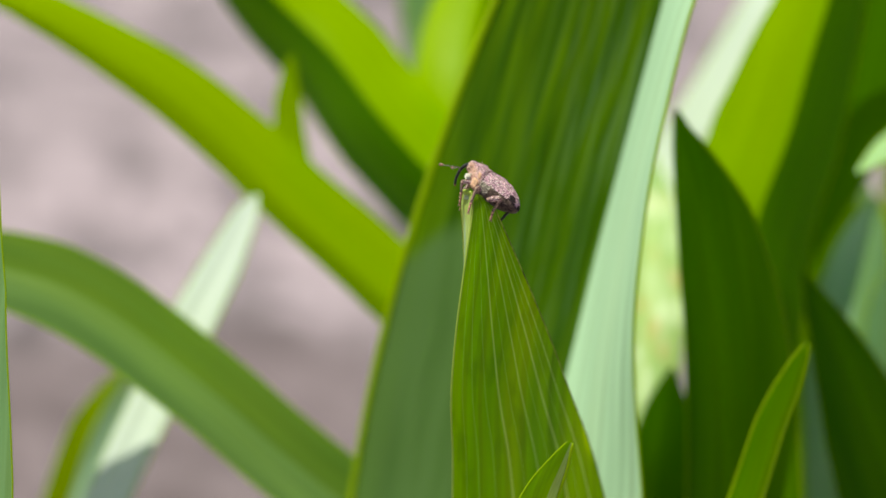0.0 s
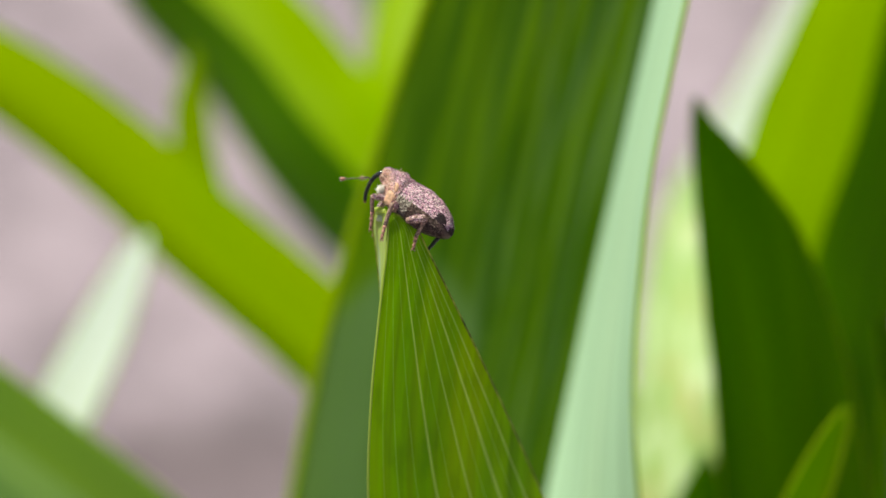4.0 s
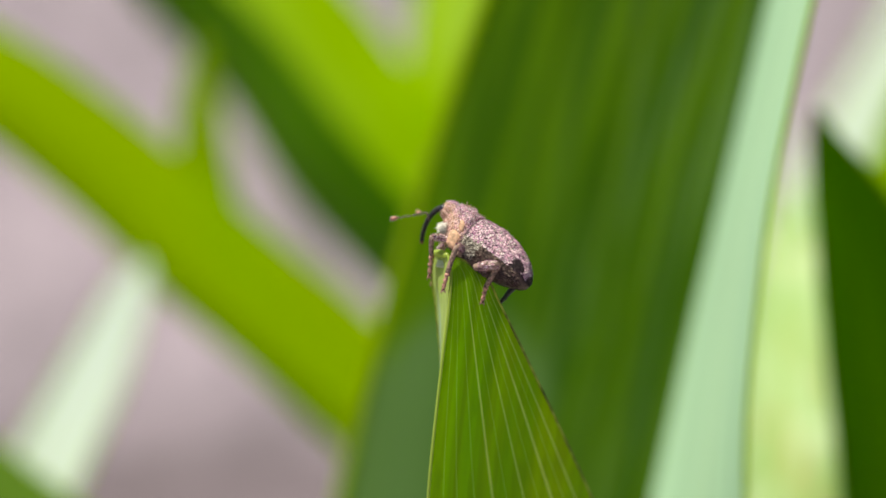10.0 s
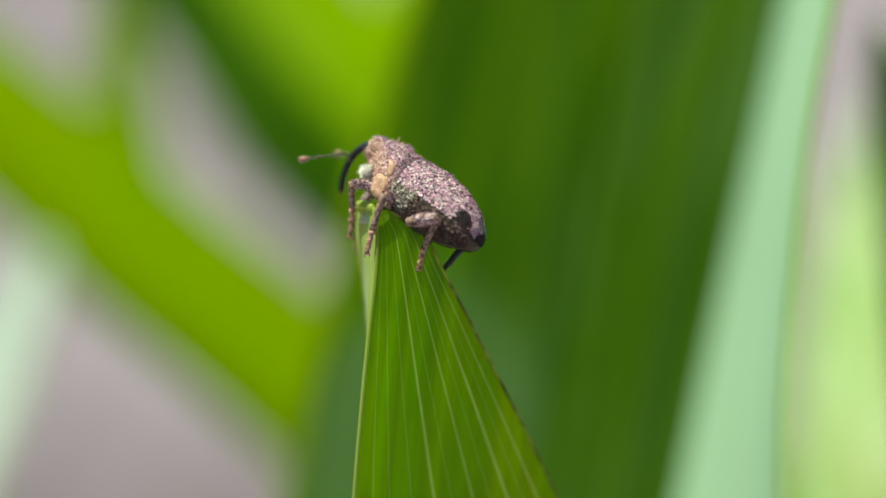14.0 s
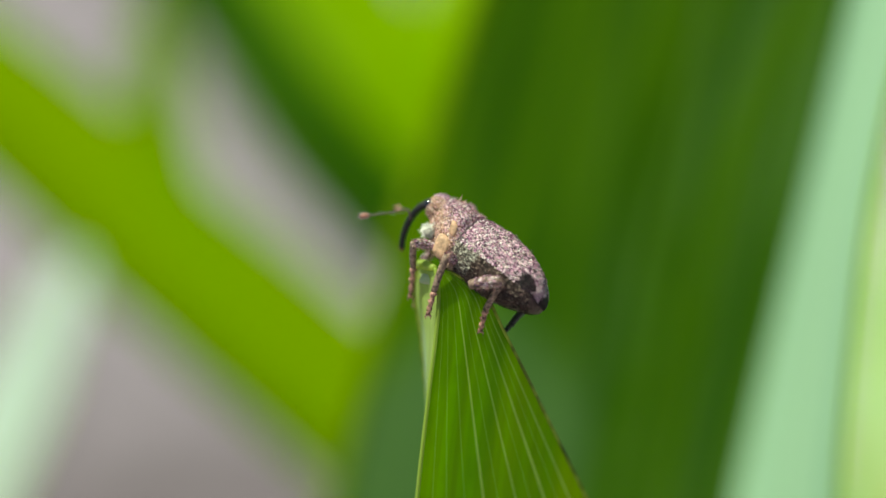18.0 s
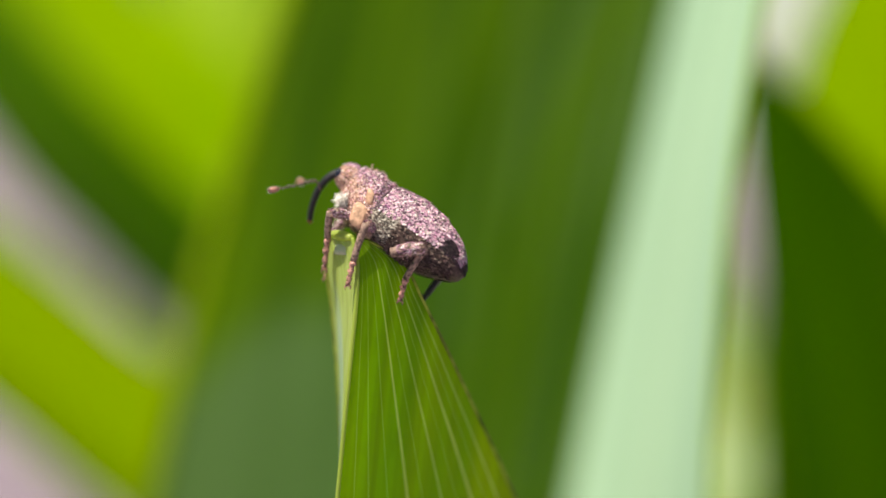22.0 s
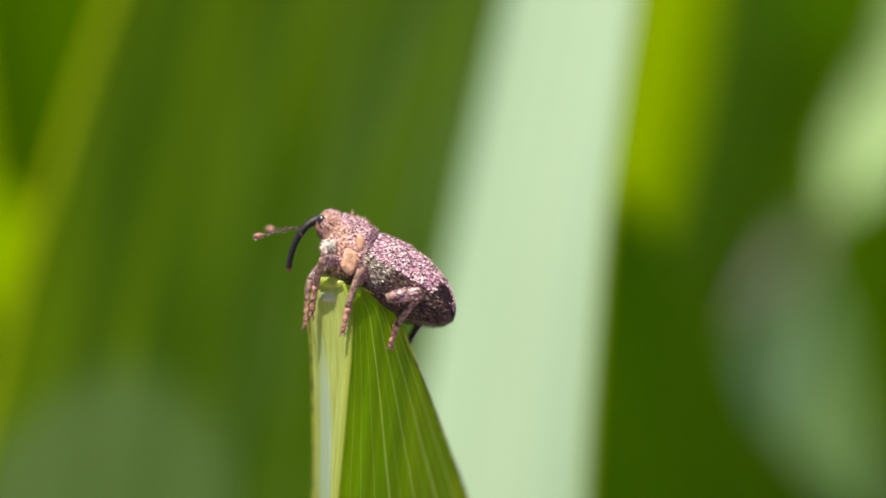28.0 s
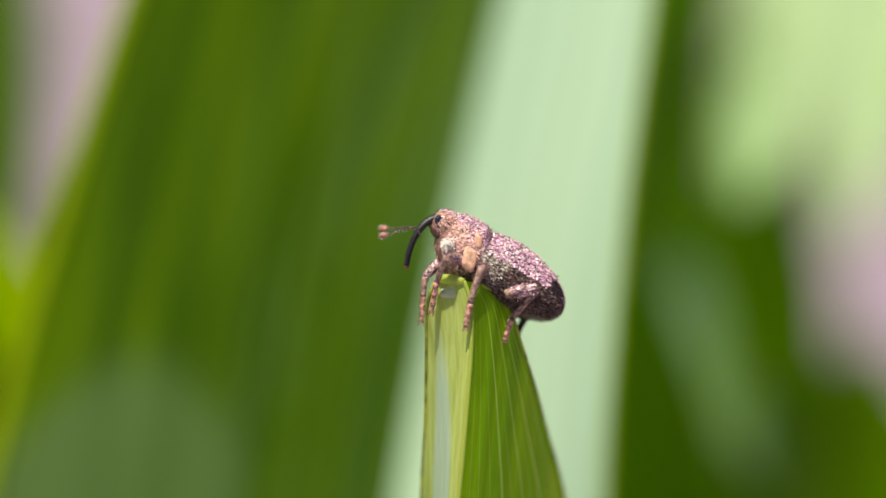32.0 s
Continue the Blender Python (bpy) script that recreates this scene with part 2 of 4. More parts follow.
LEAF_FRESH = leaf_material("leaf_fresh", (0.10, 0.23, 0.0), (0.24, 0.50, 0.0), through_share=0.5, spec=0.12)
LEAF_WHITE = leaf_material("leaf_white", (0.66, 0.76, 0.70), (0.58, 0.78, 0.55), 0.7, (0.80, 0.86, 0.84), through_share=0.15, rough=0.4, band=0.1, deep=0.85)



LEAF_DUSK = leaf_material("leaf_dusk", (0.15, 0.28, 0.08), (0.24, 0.46, 0.08), 0.4, (0.36, 0.50, 0.37), through_share=0.35, spec=0.25)
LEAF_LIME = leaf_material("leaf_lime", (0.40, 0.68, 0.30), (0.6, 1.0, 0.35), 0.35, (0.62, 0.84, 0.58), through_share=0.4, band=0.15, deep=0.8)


def withered_material():
    m = leaf_material("leaf_withered", (0.27, 0.45, 0.12), (0.36, 0.6, 0.10), 0.4, (0.48, 0.66, 0.42), through_share=0.3, band=0.5)
    nt = m.node_tree
    uv = [n for n in nt.nodes if n.bl_idname == "ShaderNodeUVMap"][0]
    p = [n for n in nt.nodes if n.bl_idname == "ShaderNodeBsdfPrincipled"][0]
    green = p.inputs["Base Color"].links[0].from_socket
    spots = noise_at(nt, uv.outputs[0], 0.55, 3, (1, 0.6, 1))
    c = mix(nt, ramp(nt, spots, [(0.54, (0, 0, 0)), (0.66, (0.8, 0.8, 0.8))]), green, (0.60, 0.42, 0.18))
    pale = noise_at(nt, uv.outputs[0], 0.7, 4, (1.3, 0.35, 1.7))
    c = mix(nt, ramp(nt, pale, [(0.50, (0, 0, 0)), (0.64, (1, 1, 1))]), c, (0.74, 0.86, 0.60))
    nt.links.new(c, p.inputs["Base Color"])
    return m


LEAF_WITHERED = withered_material()


# ---- mesh helpers ----
def mesh_of(name, verts, faces, uvs=None):
    me = bpy.data.meshes.new(name)
    me.from_pydata([tuple(v) for v in verts], [], faces)
    if uvs is not None:
        layer = me.uv_layers.new(name="leaf")
        for loop in me.loops:
            layer.data[loop.index].uv = uvs[loop.vertex_index]
    me.polygons.foreach_set("use_smooth", [True] * len(me.polygons))
    me.update()
    return me


def part(name, me, material, parent, label=""):
    ob = new(name, me)
    if material:
        me.materials.append(material)
    if parent:
        ob.parent = parent
        ob.matrix_parent_inverse = parent.matrix_basis.inverted()
    return tagged(ob, label) if label else ob


def spline(points, n):
    """n points on a smooth curve through the given ones (each a tuple of numbers), equally many between each two."""
    p = [np.array(q, float) for q in points]
    p = [2 * p[0] - p[1]] + p + [2 * p[-1] - p[-2]]
    out = []
    for i in range(n):
        u = i / (n - 1) * (len(p) - 3)
        k = min(int(u), len(p) - 4)
        a, b, c, d = p[k:k + 4]
        t = [0.0]
        for e, f in ((a, b), (b, c), (c, d)):
            t.append(t[-1] + max(float(np.linalg.norm(f - e)) ** 0.5, 1e-6))
        x = t[1] + (u - k) * (t[2] - t[1])
        ab, bc, cd = ((e * (h - x) + f * (x - g)) / (h - g) for e, f, g, h in ((a, b, t[0], t[1]), (b, c, t[1], t[2]), (c, d, t[2], t[3])))
        abc, bcd = (ab * (t[2] - x) + bc * (x - t[0])) / (t[2] - t[0]), (bc * (t[3] - x) + cd * (x - t[1])) / (t[3] - t[1])
        out.append((abc * (t[2] - x) + bcd * (x - t[1])) / (t[2] - t[1]))
    return np.array(out)


def margin(axis, given, side):
    """One edge of a blade along its axis. given: points in mm, or (widths in mm, angles away from the viewer)."""
    n = len(axis)
    if len(given) > 2:
        return [place(*p) for p in spline(given, n)]
    widths, angles = given
    out = []
    for i in range(n):
        v = i / (n - 1)
        tan = Vector(axis[min(i + 1, n - 1)] - axis[max(i - 1, 0)]).normalized()
        across = AWAY.cross(tan).normalized()
        w = np.interp(v, np.linspace(0, 1, len(widths)), widths)
        a = radians(np.interp(v, np.linspace(0, 1, len(angles)), angles))
        out.append(Vector(axis[i]) + (across * (side * math.cos(a)) + tan.cross(across) * math.sin(a)) * (w / 1000))
    return out


def half_grid(axis, edge, side, us, cup, seed):
    """Rows of points from the crease out to one edge, at the shares us of the width. side: 1 right, -1 left."""
    rows = []
    rng = random.Random(seed)
    ph = [rng.uniform(0, 6.28) for _ in range(4)]
    n = len(axis)
    for i in range(n):
        v = i / (n - 1)
        tan = Vector(axis[min(i + 1, n - 1)] - axis[max(i - 1, 0)]).normalized()
        way = edge[i] - Vector(axis[i])
        w = way.length * 1000
        way = way.normalized()
        up = way.cross(tan).normalized() * side
        row = []
        for u in us:
            bow = math.sin(u * math.pi * 0.9) * w * cup
            wob = 0.007 * u * w * math.sin(v * 23 + ph[0]) + 0.003 * w * u * math.sin(v * 61 + ph[1])
            row.append((Vector(axis[i]) + (way * (u * w) + up * (bow + wob)) / 1000, up, u, u * w * side, v))
        rows.append(row)
    return rows


def sheet(rows, columns):
    """The given columns of a blade from rows of points."""
    nl, nc = len(rows), len(rows[0])
    verts = [q for row in rows for q, *_ in row]
    along = [0.0]
    for i in range(1, nl):
        along.append(along[-1] + (rows[i][0][0] - rows[i - 1][0][0]).length * 1000)
    start = along[min(range(nl), key=lambda i: abs((rows[i][0][0].z - HEIGHT) * math.cos(TILT) + rows[i][0][0].y * math.sin(TILT)))]
    along = [q - start for q in along]
    uvs = [(across, along[i]) for i, row in enumerate(rows) for _, _, _, across, _ in row]
    faces = [(i * nc + j, i * nc + j + 1, (i + 1) * nc + j + 1, (i + 1) * nc + j) for i in range(nl - 1) for j in columns]
    used = sorted({k for f in faces for k in f})
    at = {k: i for i, k in enumerate(used)}
    return [verts[k] for k in used], [tuple(at[k] for k in f) for f in faces], [uvs[k] for k in used]


def tube(points, radii, n=8):
    """A tapered tube along points in metres, closed at both ends."""
    verts, faces = [], []
    ref = Vector((0.31, 0.87, 0.38))
    for i, p in enumerate(points):
        tan = (Vector(points[min(i + 1, len(points) - 1)]) - Vector(points[max(i - 1, 0)])).normalized()
        a = tan.cross(ref).normalized()
        b = tan.cross(a)
        for k in range(n):
            w = 2 * math.pi * k / n
            verts.append(Vector(p) + (a * math.cos(w) + b * math.sin(w)) * radii[i])
    for i in range(len(points) - 1):
        for k in range(n):
            faces.append((i * n + k, i * n + (k + 1) % n, (i + 1) * n + (k + 1) % n, (i + 1) * n + k))
    faces.append(tuple(range(n - 1, -1, -1)))
    faces.append(tuple(range((len(points) - 1) * n, len(points) * n)))
    return verts, faces


def leaf(name, label, spine, left, right, mats, cup=0.05, n_long=44, n_cross=8, seed=1, group="leaves of the clump", veins=(), ribs=False, rim_mm=(0.06, 0.06), lip=False, rim=None):
    """spine: base to tip, mm. left, right: what margin() takes, from base to tip."""
    axis = [place(*p) for p in spline(spine, n_long)]
    axis = np.array([tuple(p) for p in axis])
    root = new(name)
    root.matrix_basis = Matrix.Translation(axis[0])
    tagged(root, label, "leaf", group)
    if ribs:
        v, f = tube([Vector(p) for p in axis], [0.000055] * n_long, 6)
        part("keel", mesh_of("keel", v, f, [(0, 0)] * len(v)), VEIN, root)
    for side, given, m in ((-1, left, mats[0]), (1, right, mats[1])):
        us, lines = [j / (n_cross - 1) for j in range(n_cross)], []
        for u, d in veins if side == 1 else ():
            us = [q for q in us if abs(q - u) > d + 0.004] + [u - d, u + d]
            lines.append(u - d)
        us.sort()
        columns = [us.index(q) for q in lines]
        rows = half_grid(axis, margin(axis, given, side), side, us, cup, seed + side)
        part("blade_half", mesh_of("blade_half", *sheet(rows, [j for j in range(len(us) - 1) if j not in columns])), m, root)
        for j in columns:
            part("vein", mesh_of("vein", *sheet(rows, [j])), VEIN, root)
        brink = [r[-1][0] for r in rows]
        v, f = tube(brink, [rim_mm[side > 0] / 1000 * min(1, (len(brink) - i) / 4 + 0.2) for i in range(len(brink))], 6)
        part("margin", mesh_of("margin", v, f, [(0, 0)] * len(v)), rim or EDGE, root)
        if lip and side == -1:
            # the thickened rim of the cut-off tip
            path = [q for q, *_ in rows[-1]]
            v, f = tube(path, [0.00007 + 0.00007 * math.sin(math.pi * i / (len(path) - 1)) for i in range(len(path))], 12)
            part("leaf_tip", mesh_of("leaf_tip", v, f, [(q.x * 1000, q.z * 1000) for q in v]), LEAF_TIP, root, "pale thickened tip")
            # and the white glint below it, made as a pale low dome on the strip
            a, b = int(n_long * 0.925), int(n_long * 0.965)
            c, d = int(n_cross * 0.3), int(n_cross * 0.75)
            v, f = [], []
            for i in range(a, b + 1):
                for j in range(c, d + 1):
                    q = rows[i][j][0]
                    out = (rows[i][j + 1][0] - q).cross(rows[i + 1][j][0] - q).normalized()
                    out = -out if out.dot(AWAY) > 0 else out
                    v.append(q + out * 0.00016 * (math.sin(math.pi * ((i - a) / (b - a)) ** 0.55) * math.sin(math.pi * (j - c) / (d - c)) - 0.12))
            w = d - c + 1
            f = [(i * w + j, i * w + j + 1, i * w + w + j + 1, i * w + w + j) for i in range(b - a) for j in range(d - c)]
            part("painted_glint", mesh_of("painted_glint", v, f, [(q.x * 1000, q.z * 1000) for q in v]), LEAF_GLINT, root, "white sun glint made as a raised glossy patch")
    return root


# ---- ground ----
def ground():
    m, nt, out = mat("soil")
    tex = nt.nodes.new("ShaderNodeTexCoord")
    a = noise_at(nt, tex.outputs["Object"], 62, 5, (1, 0.6, 1), 0.62)
    b = noise_at(nt, tex.outputs["Object"], 170, 6, (1, 0.6, 1), 0.7)
    c = mix(nt, ramp(nt, a, [(0.36, (0, 0, 0)), (0.64, (1, 1, 1))]), (0.06, 0.047, 0.062), (0.25, 0.196, 0.248))
    c = mix(nt, ramp(nt, b, [(0.46, (0, 0, 0)), (0.54, (0.9, 0.9, 0.9))]), c, (0.43, 0.335, 0.43))
    # a darker, soft-edged patch of soil behind the clump
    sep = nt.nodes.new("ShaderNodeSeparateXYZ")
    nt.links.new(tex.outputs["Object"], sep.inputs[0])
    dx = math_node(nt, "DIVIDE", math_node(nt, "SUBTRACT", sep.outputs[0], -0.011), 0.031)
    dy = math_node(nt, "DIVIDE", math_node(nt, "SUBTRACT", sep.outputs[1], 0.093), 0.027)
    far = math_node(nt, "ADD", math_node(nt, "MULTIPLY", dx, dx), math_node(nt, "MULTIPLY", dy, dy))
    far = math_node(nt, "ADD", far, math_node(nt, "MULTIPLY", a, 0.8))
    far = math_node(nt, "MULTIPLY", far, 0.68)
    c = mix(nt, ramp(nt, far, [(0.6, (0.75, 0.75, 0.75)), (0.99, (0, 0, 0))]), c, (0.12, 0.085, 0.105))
    p = node(nt, "ShaderNodeBsdfPrincipled", Roughness=0.9)
    nt.links.new(c, p.inputs["Base Color"])
    bm = node(nt, "ShaderNodeBump", Strength=0.8, Distance=0.003)
    nt.links.new(b, bm.inputs["Height"])
    nt.links.new(bm.outputs[0], p.inputs["Normal"])
    nt.links.new(p.outputs[0], out.inputs[0])
    xs = [-400, -40, -6, -1.5] + [-0.5 + i * 0.012 for i in range(84)] + [1.5, 6, 40, 400]
    ys = [-400, -40, -6, -1.5] + [-0.3 + i * 0.012 for i in range(110)] + [2.5, 6, 40, 400]
    verts, faces = [], []
    for y in ys:
        for x in xs:
            near = abs(x) < 0.52 and -0.31 < y < 1.05
            h = noise.fractal(Vector((x * 26, y * 26, 3.1)), 0.8, 2.1, 4) * 0.004 if near else 0
            verts.append((x, y, h - 0.002 + SOIL))
    n = len(xs)
    for j in range(len(ys) - 1):
        for i in range(n - 1):
            k = j * n + i
            faces.append((k, k + 1, k + n + 1, k + n))
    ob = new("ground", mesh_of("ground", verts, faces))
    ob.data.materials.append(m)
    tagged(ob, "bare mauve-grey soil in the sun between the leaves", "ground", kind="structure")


ground()


def base(x, y):
    """The point of the ground, in mm, that lies at x, y of the leaf frame."""
    return (x, y, (y * math.sin(TILT) - (HEIGHT - SOIL) * 1000 + 0.4) / math.cos(TILT))


# ---- leaves ----
def leaves():
    MAIN_VEINS = ((0.09, 0.0012), (0.17, 0.0014), (0.275, 0.0014), (0.385, 0.0075), (0.47, 0.0012), (0.575, 0.0050), (0.66, 0.0012), (0.745, 0.0080), (0.82, 0.0014), (0.895, 0.0055))
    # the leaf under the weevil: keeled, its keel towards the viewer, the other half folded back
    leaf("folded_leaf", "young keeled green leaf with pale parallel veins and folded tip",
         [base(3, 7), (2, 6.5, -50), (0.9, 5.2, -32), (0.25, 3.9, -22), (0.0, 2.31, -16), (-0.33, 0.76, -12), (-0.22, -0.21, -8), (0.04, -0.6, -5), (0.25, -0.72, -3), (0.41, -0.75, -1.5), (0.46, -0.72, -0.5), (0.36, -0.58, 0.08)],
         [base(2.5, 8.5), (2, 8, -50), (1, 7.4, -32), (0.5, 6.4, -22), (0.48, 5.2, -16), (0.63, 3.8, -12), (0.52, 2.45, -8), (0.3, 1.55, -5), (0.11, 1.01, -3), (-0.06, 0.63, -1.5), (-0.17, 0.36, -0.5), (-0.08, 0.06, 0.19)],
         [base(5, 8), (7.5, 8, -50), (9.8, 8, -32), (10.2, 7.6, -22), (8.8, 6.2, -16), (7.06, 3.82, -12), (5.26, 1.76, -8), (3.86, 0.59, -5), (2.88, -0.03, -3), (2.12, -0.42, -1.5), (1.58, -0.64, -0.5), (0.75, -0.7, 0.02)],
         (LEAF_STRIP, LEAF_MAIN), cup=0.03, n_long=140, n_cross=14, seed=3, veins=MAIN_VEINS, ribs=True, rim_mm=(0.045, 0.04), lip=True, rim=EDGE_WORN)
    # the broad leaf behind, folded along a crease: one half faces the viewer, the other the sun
    leaf("broad_folded_leaf", "broad leaf folded along its crease, halves coloured deep green as shaded, pale as sunlit",
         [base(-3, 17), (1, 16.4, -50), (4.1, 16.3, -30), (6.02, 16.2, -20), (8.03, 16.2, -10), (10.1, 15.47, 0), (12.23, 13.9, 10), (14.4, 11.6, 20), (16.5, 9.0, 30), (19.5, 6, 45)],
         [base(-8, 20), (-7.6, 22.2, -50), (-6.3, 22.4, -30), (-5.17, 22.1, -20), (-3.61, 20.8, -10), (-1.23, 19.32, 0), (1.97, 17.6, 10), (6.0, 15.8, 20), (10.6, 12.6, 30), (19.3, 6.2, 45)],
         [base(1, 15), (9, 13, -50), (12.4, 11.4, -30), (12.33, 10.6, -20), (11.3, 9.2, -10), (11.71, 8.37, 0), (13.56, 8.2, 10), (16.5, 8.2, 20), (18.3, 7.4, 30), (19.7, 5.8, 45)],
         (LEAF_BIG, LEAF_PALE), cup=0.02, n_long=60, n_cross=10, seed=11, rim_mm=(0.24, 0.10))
    # arching leaves behind it
    leaf("arching_leaf", "long bright yellow-green leaf arching over the soil",
         [base(16, 32), (9.56, 30, -23.09), (5.25, 30, -15.85), (-0.1, 30, -10.13), (-2.75, 30, -7.83), (-6.15, 30, -4.83), (-9.92, 30, -1.66), (-13.69, 30, 1.8), (-17.44, 30, 4.85), (-21.16, 30, 7.17), (-26.34, 30, 10.01), (-31.47, 30, 11.83)],
         ([0.84, 1.4, 1.4, 1.4, 1.4, 1.4, 1.4, 1.4, 1.4, 1.17, 0.86, 0.16], [20] * 12), ([2.22, 3.71, 3.71, 3.71, 3.71, 3.63, 3.47, 3.23, 2.92, 2.52, 1.81, 0.16], [22] * 12), (LEAF_BRIGHT, LEAF_BRIGHT), seed=13)
    # shade is put into the lower half's colour, sunlight into the upper half's
    leaf("arching_leaf", "long keeled leaf arching upward, one half coloured dark as shaded, one bright as sunlit",
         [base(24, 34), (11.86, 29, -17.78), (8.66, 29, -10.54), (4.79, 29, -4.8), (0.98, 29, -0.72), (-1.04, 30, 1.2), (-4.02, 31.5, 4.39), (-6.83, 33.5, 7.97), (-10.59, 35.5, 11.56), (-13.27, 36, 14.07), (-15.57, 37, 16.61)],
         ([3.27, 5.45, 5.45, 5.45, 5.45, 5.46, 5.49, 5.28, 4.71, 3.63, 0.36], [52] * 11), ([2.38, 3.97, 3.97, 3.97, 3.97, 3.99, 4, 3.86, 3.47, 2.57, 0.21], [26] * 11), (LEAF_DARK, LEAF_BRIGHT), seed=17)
    leaf("arching_leaf", "green leaf with a waxy lower half arching low over the soil",
         [base(16, 28), (3.96, 24, -32.47), (0.11, 24, -25.7), (-4.37, 24, -21.32), (-7.33, 24, -19.06), (-10.28, 24, -16.8), (-13.24, 24, -14.37), (-16.92, 24, -11.61), (-20.58, 24, -9.03), (-24.22, 24, -7.17), (-27.82, 24, -6.22), (-31.41, 24, -5.62), (-35.68, 24, -5.58)],
         ([1.72, 2.86, 2.86, 2.86, 2.86, 2.86, 2.86, 2.86, 2.86, 2.86, 2.52, 1.91, 0.19], [-20] * 13), ([1.65, 2.75, 2.75, 2.75, 2.75, 2.75, 2.75, 2.75, 2.75, 2.75, 2.52, 1.91, 0.19], [20] * 13), (LEAF_HAZE, LEAF_DULL), seed=19)
    # right of the broad leaf
    leaf("broad_pointed_leaf", "broad dark-green pointed leaf in the shade",
         [base(24, 21), (18.26, 18, -21.14), (18.09, 18, -16.45), (17.79, 18, -11.77), (17.36, 18, -7.77), (16.75, 18, -4.44), (16.01, 18, -1.12), (15.13, 18, 2.19), (14.52, 18, 4.01), (14.19, 18, 5.34)],
         ([1.45, 2.41, 2.41, 2.35, 2.21, 2.01, 1.61, 1.01, 0.47, 0.07], [8] * 10), ([3.01, 5.01, 4.83, 4.58, 4.22, 3.79, 3.15, 1.57, 0.64, 0.07], [-22] * 10), (LEAF_MID, LEAF_MID), seed=31)
    leaf("pointed_leaf", "dark green leaf low beside a broad one",
         [base(40, 20), (31.23, 21, -23.93), (29.42, 21, -19.21), (27.61, 21, -14.5), (25.45, 21, -9.47), (24.03, 21, -6.79), (22.9, 21, -4.62)],
         ([2.22, 3.7, 3.53, 3.03, 1.85, 1.01, 0.1], [5] * 7), ([2.25, 3.74, 3.4, 2.72, 1.57, 0.82, 0.1], [-10] * 7), (LEAF_DARK, LEAF_DARK), seed=34)
    leaf("pointed_leaf", "small dark green leaf low beside a withering one",
         [base(13, 25), (14.28, 25, -23.57), (14.39, 25, -19.46), (14.52, 25, -16.04), (14.82, 25, -13.64), (15.24, 25, -11.24)],
         ([1.02, 1.7, 1.7, 1.56, 1.09, 0.14], [0] * 6), ([1.74, 2.9, 2.83, 2.48, 1.66, 0.14], [-10] * 6), (LEAF_MID, LEAF_DARK), seed=35)
    # the right half's darker green holds the shade on that side
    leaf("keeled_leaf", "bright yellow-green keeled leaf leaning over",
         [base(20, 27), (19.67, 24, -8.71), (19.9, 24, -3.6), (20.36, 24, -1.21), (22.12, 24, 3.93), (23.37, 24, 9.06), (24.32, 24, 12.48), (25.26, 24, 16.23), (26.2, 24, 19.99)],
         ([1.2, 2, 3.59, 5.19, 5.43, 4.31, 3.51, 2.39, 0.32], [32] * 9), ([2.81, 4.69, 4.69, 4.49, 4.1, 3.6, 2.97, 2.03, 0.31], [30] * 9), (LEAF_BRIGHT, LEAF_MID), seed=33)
    leaf("withered_leaf", "pale withering leaf with tan spots, bending back in the sun",
         [base(12, 27), (13.12, 27, -18.37), (13.24, 28, -14.3), (13.55, 29.5, -10.89), (13.88, 31, -7.88), (14.21, 33, -4.84), (14.5, 35.5, -2.22), (14.71, 38, 0.01), (14.75, 40, 2.3)],
         ([1.13, 1.89, 1.9, 1.91, 1.93, 1.85, 1.64, 1.28, 0.12], [14] * 9), ([1.47, 2.46, 2.56, 2.66, 2.64, 2.44, 1.92, 1.3, 0.12], [-6] * 9), (LEAF_WITHERED, LEAF_WITHERED), seed=37, n_long=70, cup=0.05)
    leaf("pointed_leaf", "dark green leaf leaning beside a keeled one",
         [base(24, 31), (19.65, 29, -13.83), (20.92, 29, -8.26), (22.38, 29, -3.73), (24.53, 29, 1.16), (26.33, 29, 6.04), (27.45, 29, 10.55), (28.22, 29, 14.72), (28.99, 29, 18.88)],
         ([1.24, 2.06, 2.2, 2.27, 2.27, 2.2, 2.06, 1.72, 0.17], [0] * 9), ([1.17, 1.96, 2.1, 2.38, 2.93, 3.63, 3.84, 3.21, 0.17], [-10] * 9), (LEAF_DARK, LEAF_DARK), seed=38)
    leaf("slender_leaf", "dull green leaf among darker ones",
         [base(42, 40), (29.42, 37, -19.2), (29.12, 37, -14.21), (28.84, 37, -9.94), (28.57, 37, -5.68), (28.48, 37, -2.12), (28.76, 37, 1.44)],
         ([1.79, 2.98, 3.12, 3.27, 3.12, 2.27, 0.14], [6] * 7), ([1.5, 2.5, 2.64, 2.78, 2.71, 2, 0.14], [-8] * 7), (LEAF_FRESH, LEAF_DUSK), seed=36)
    leaf("slender_leaf", "dull bluish-green leaf with a rounded tip",
         [base(29, 31), (26.53, 28, -12.27), (26.99, 28, -8.82), (27.33, 28, -5.91), (27.63, 28, -3.73), (27.99, 28, -1.81), (28.29, 28, 0.1)],
         ([1.43, 2.39, 2.39, 2.39, 1.91, 1.28, 0.1], [12] * 7), ([1.22, 2.03, 2.03, 2.03, 1.78, 1.23, 0.1], [-16] * 7), (LEAF_PALE, LEAF_WAX), seed=39)
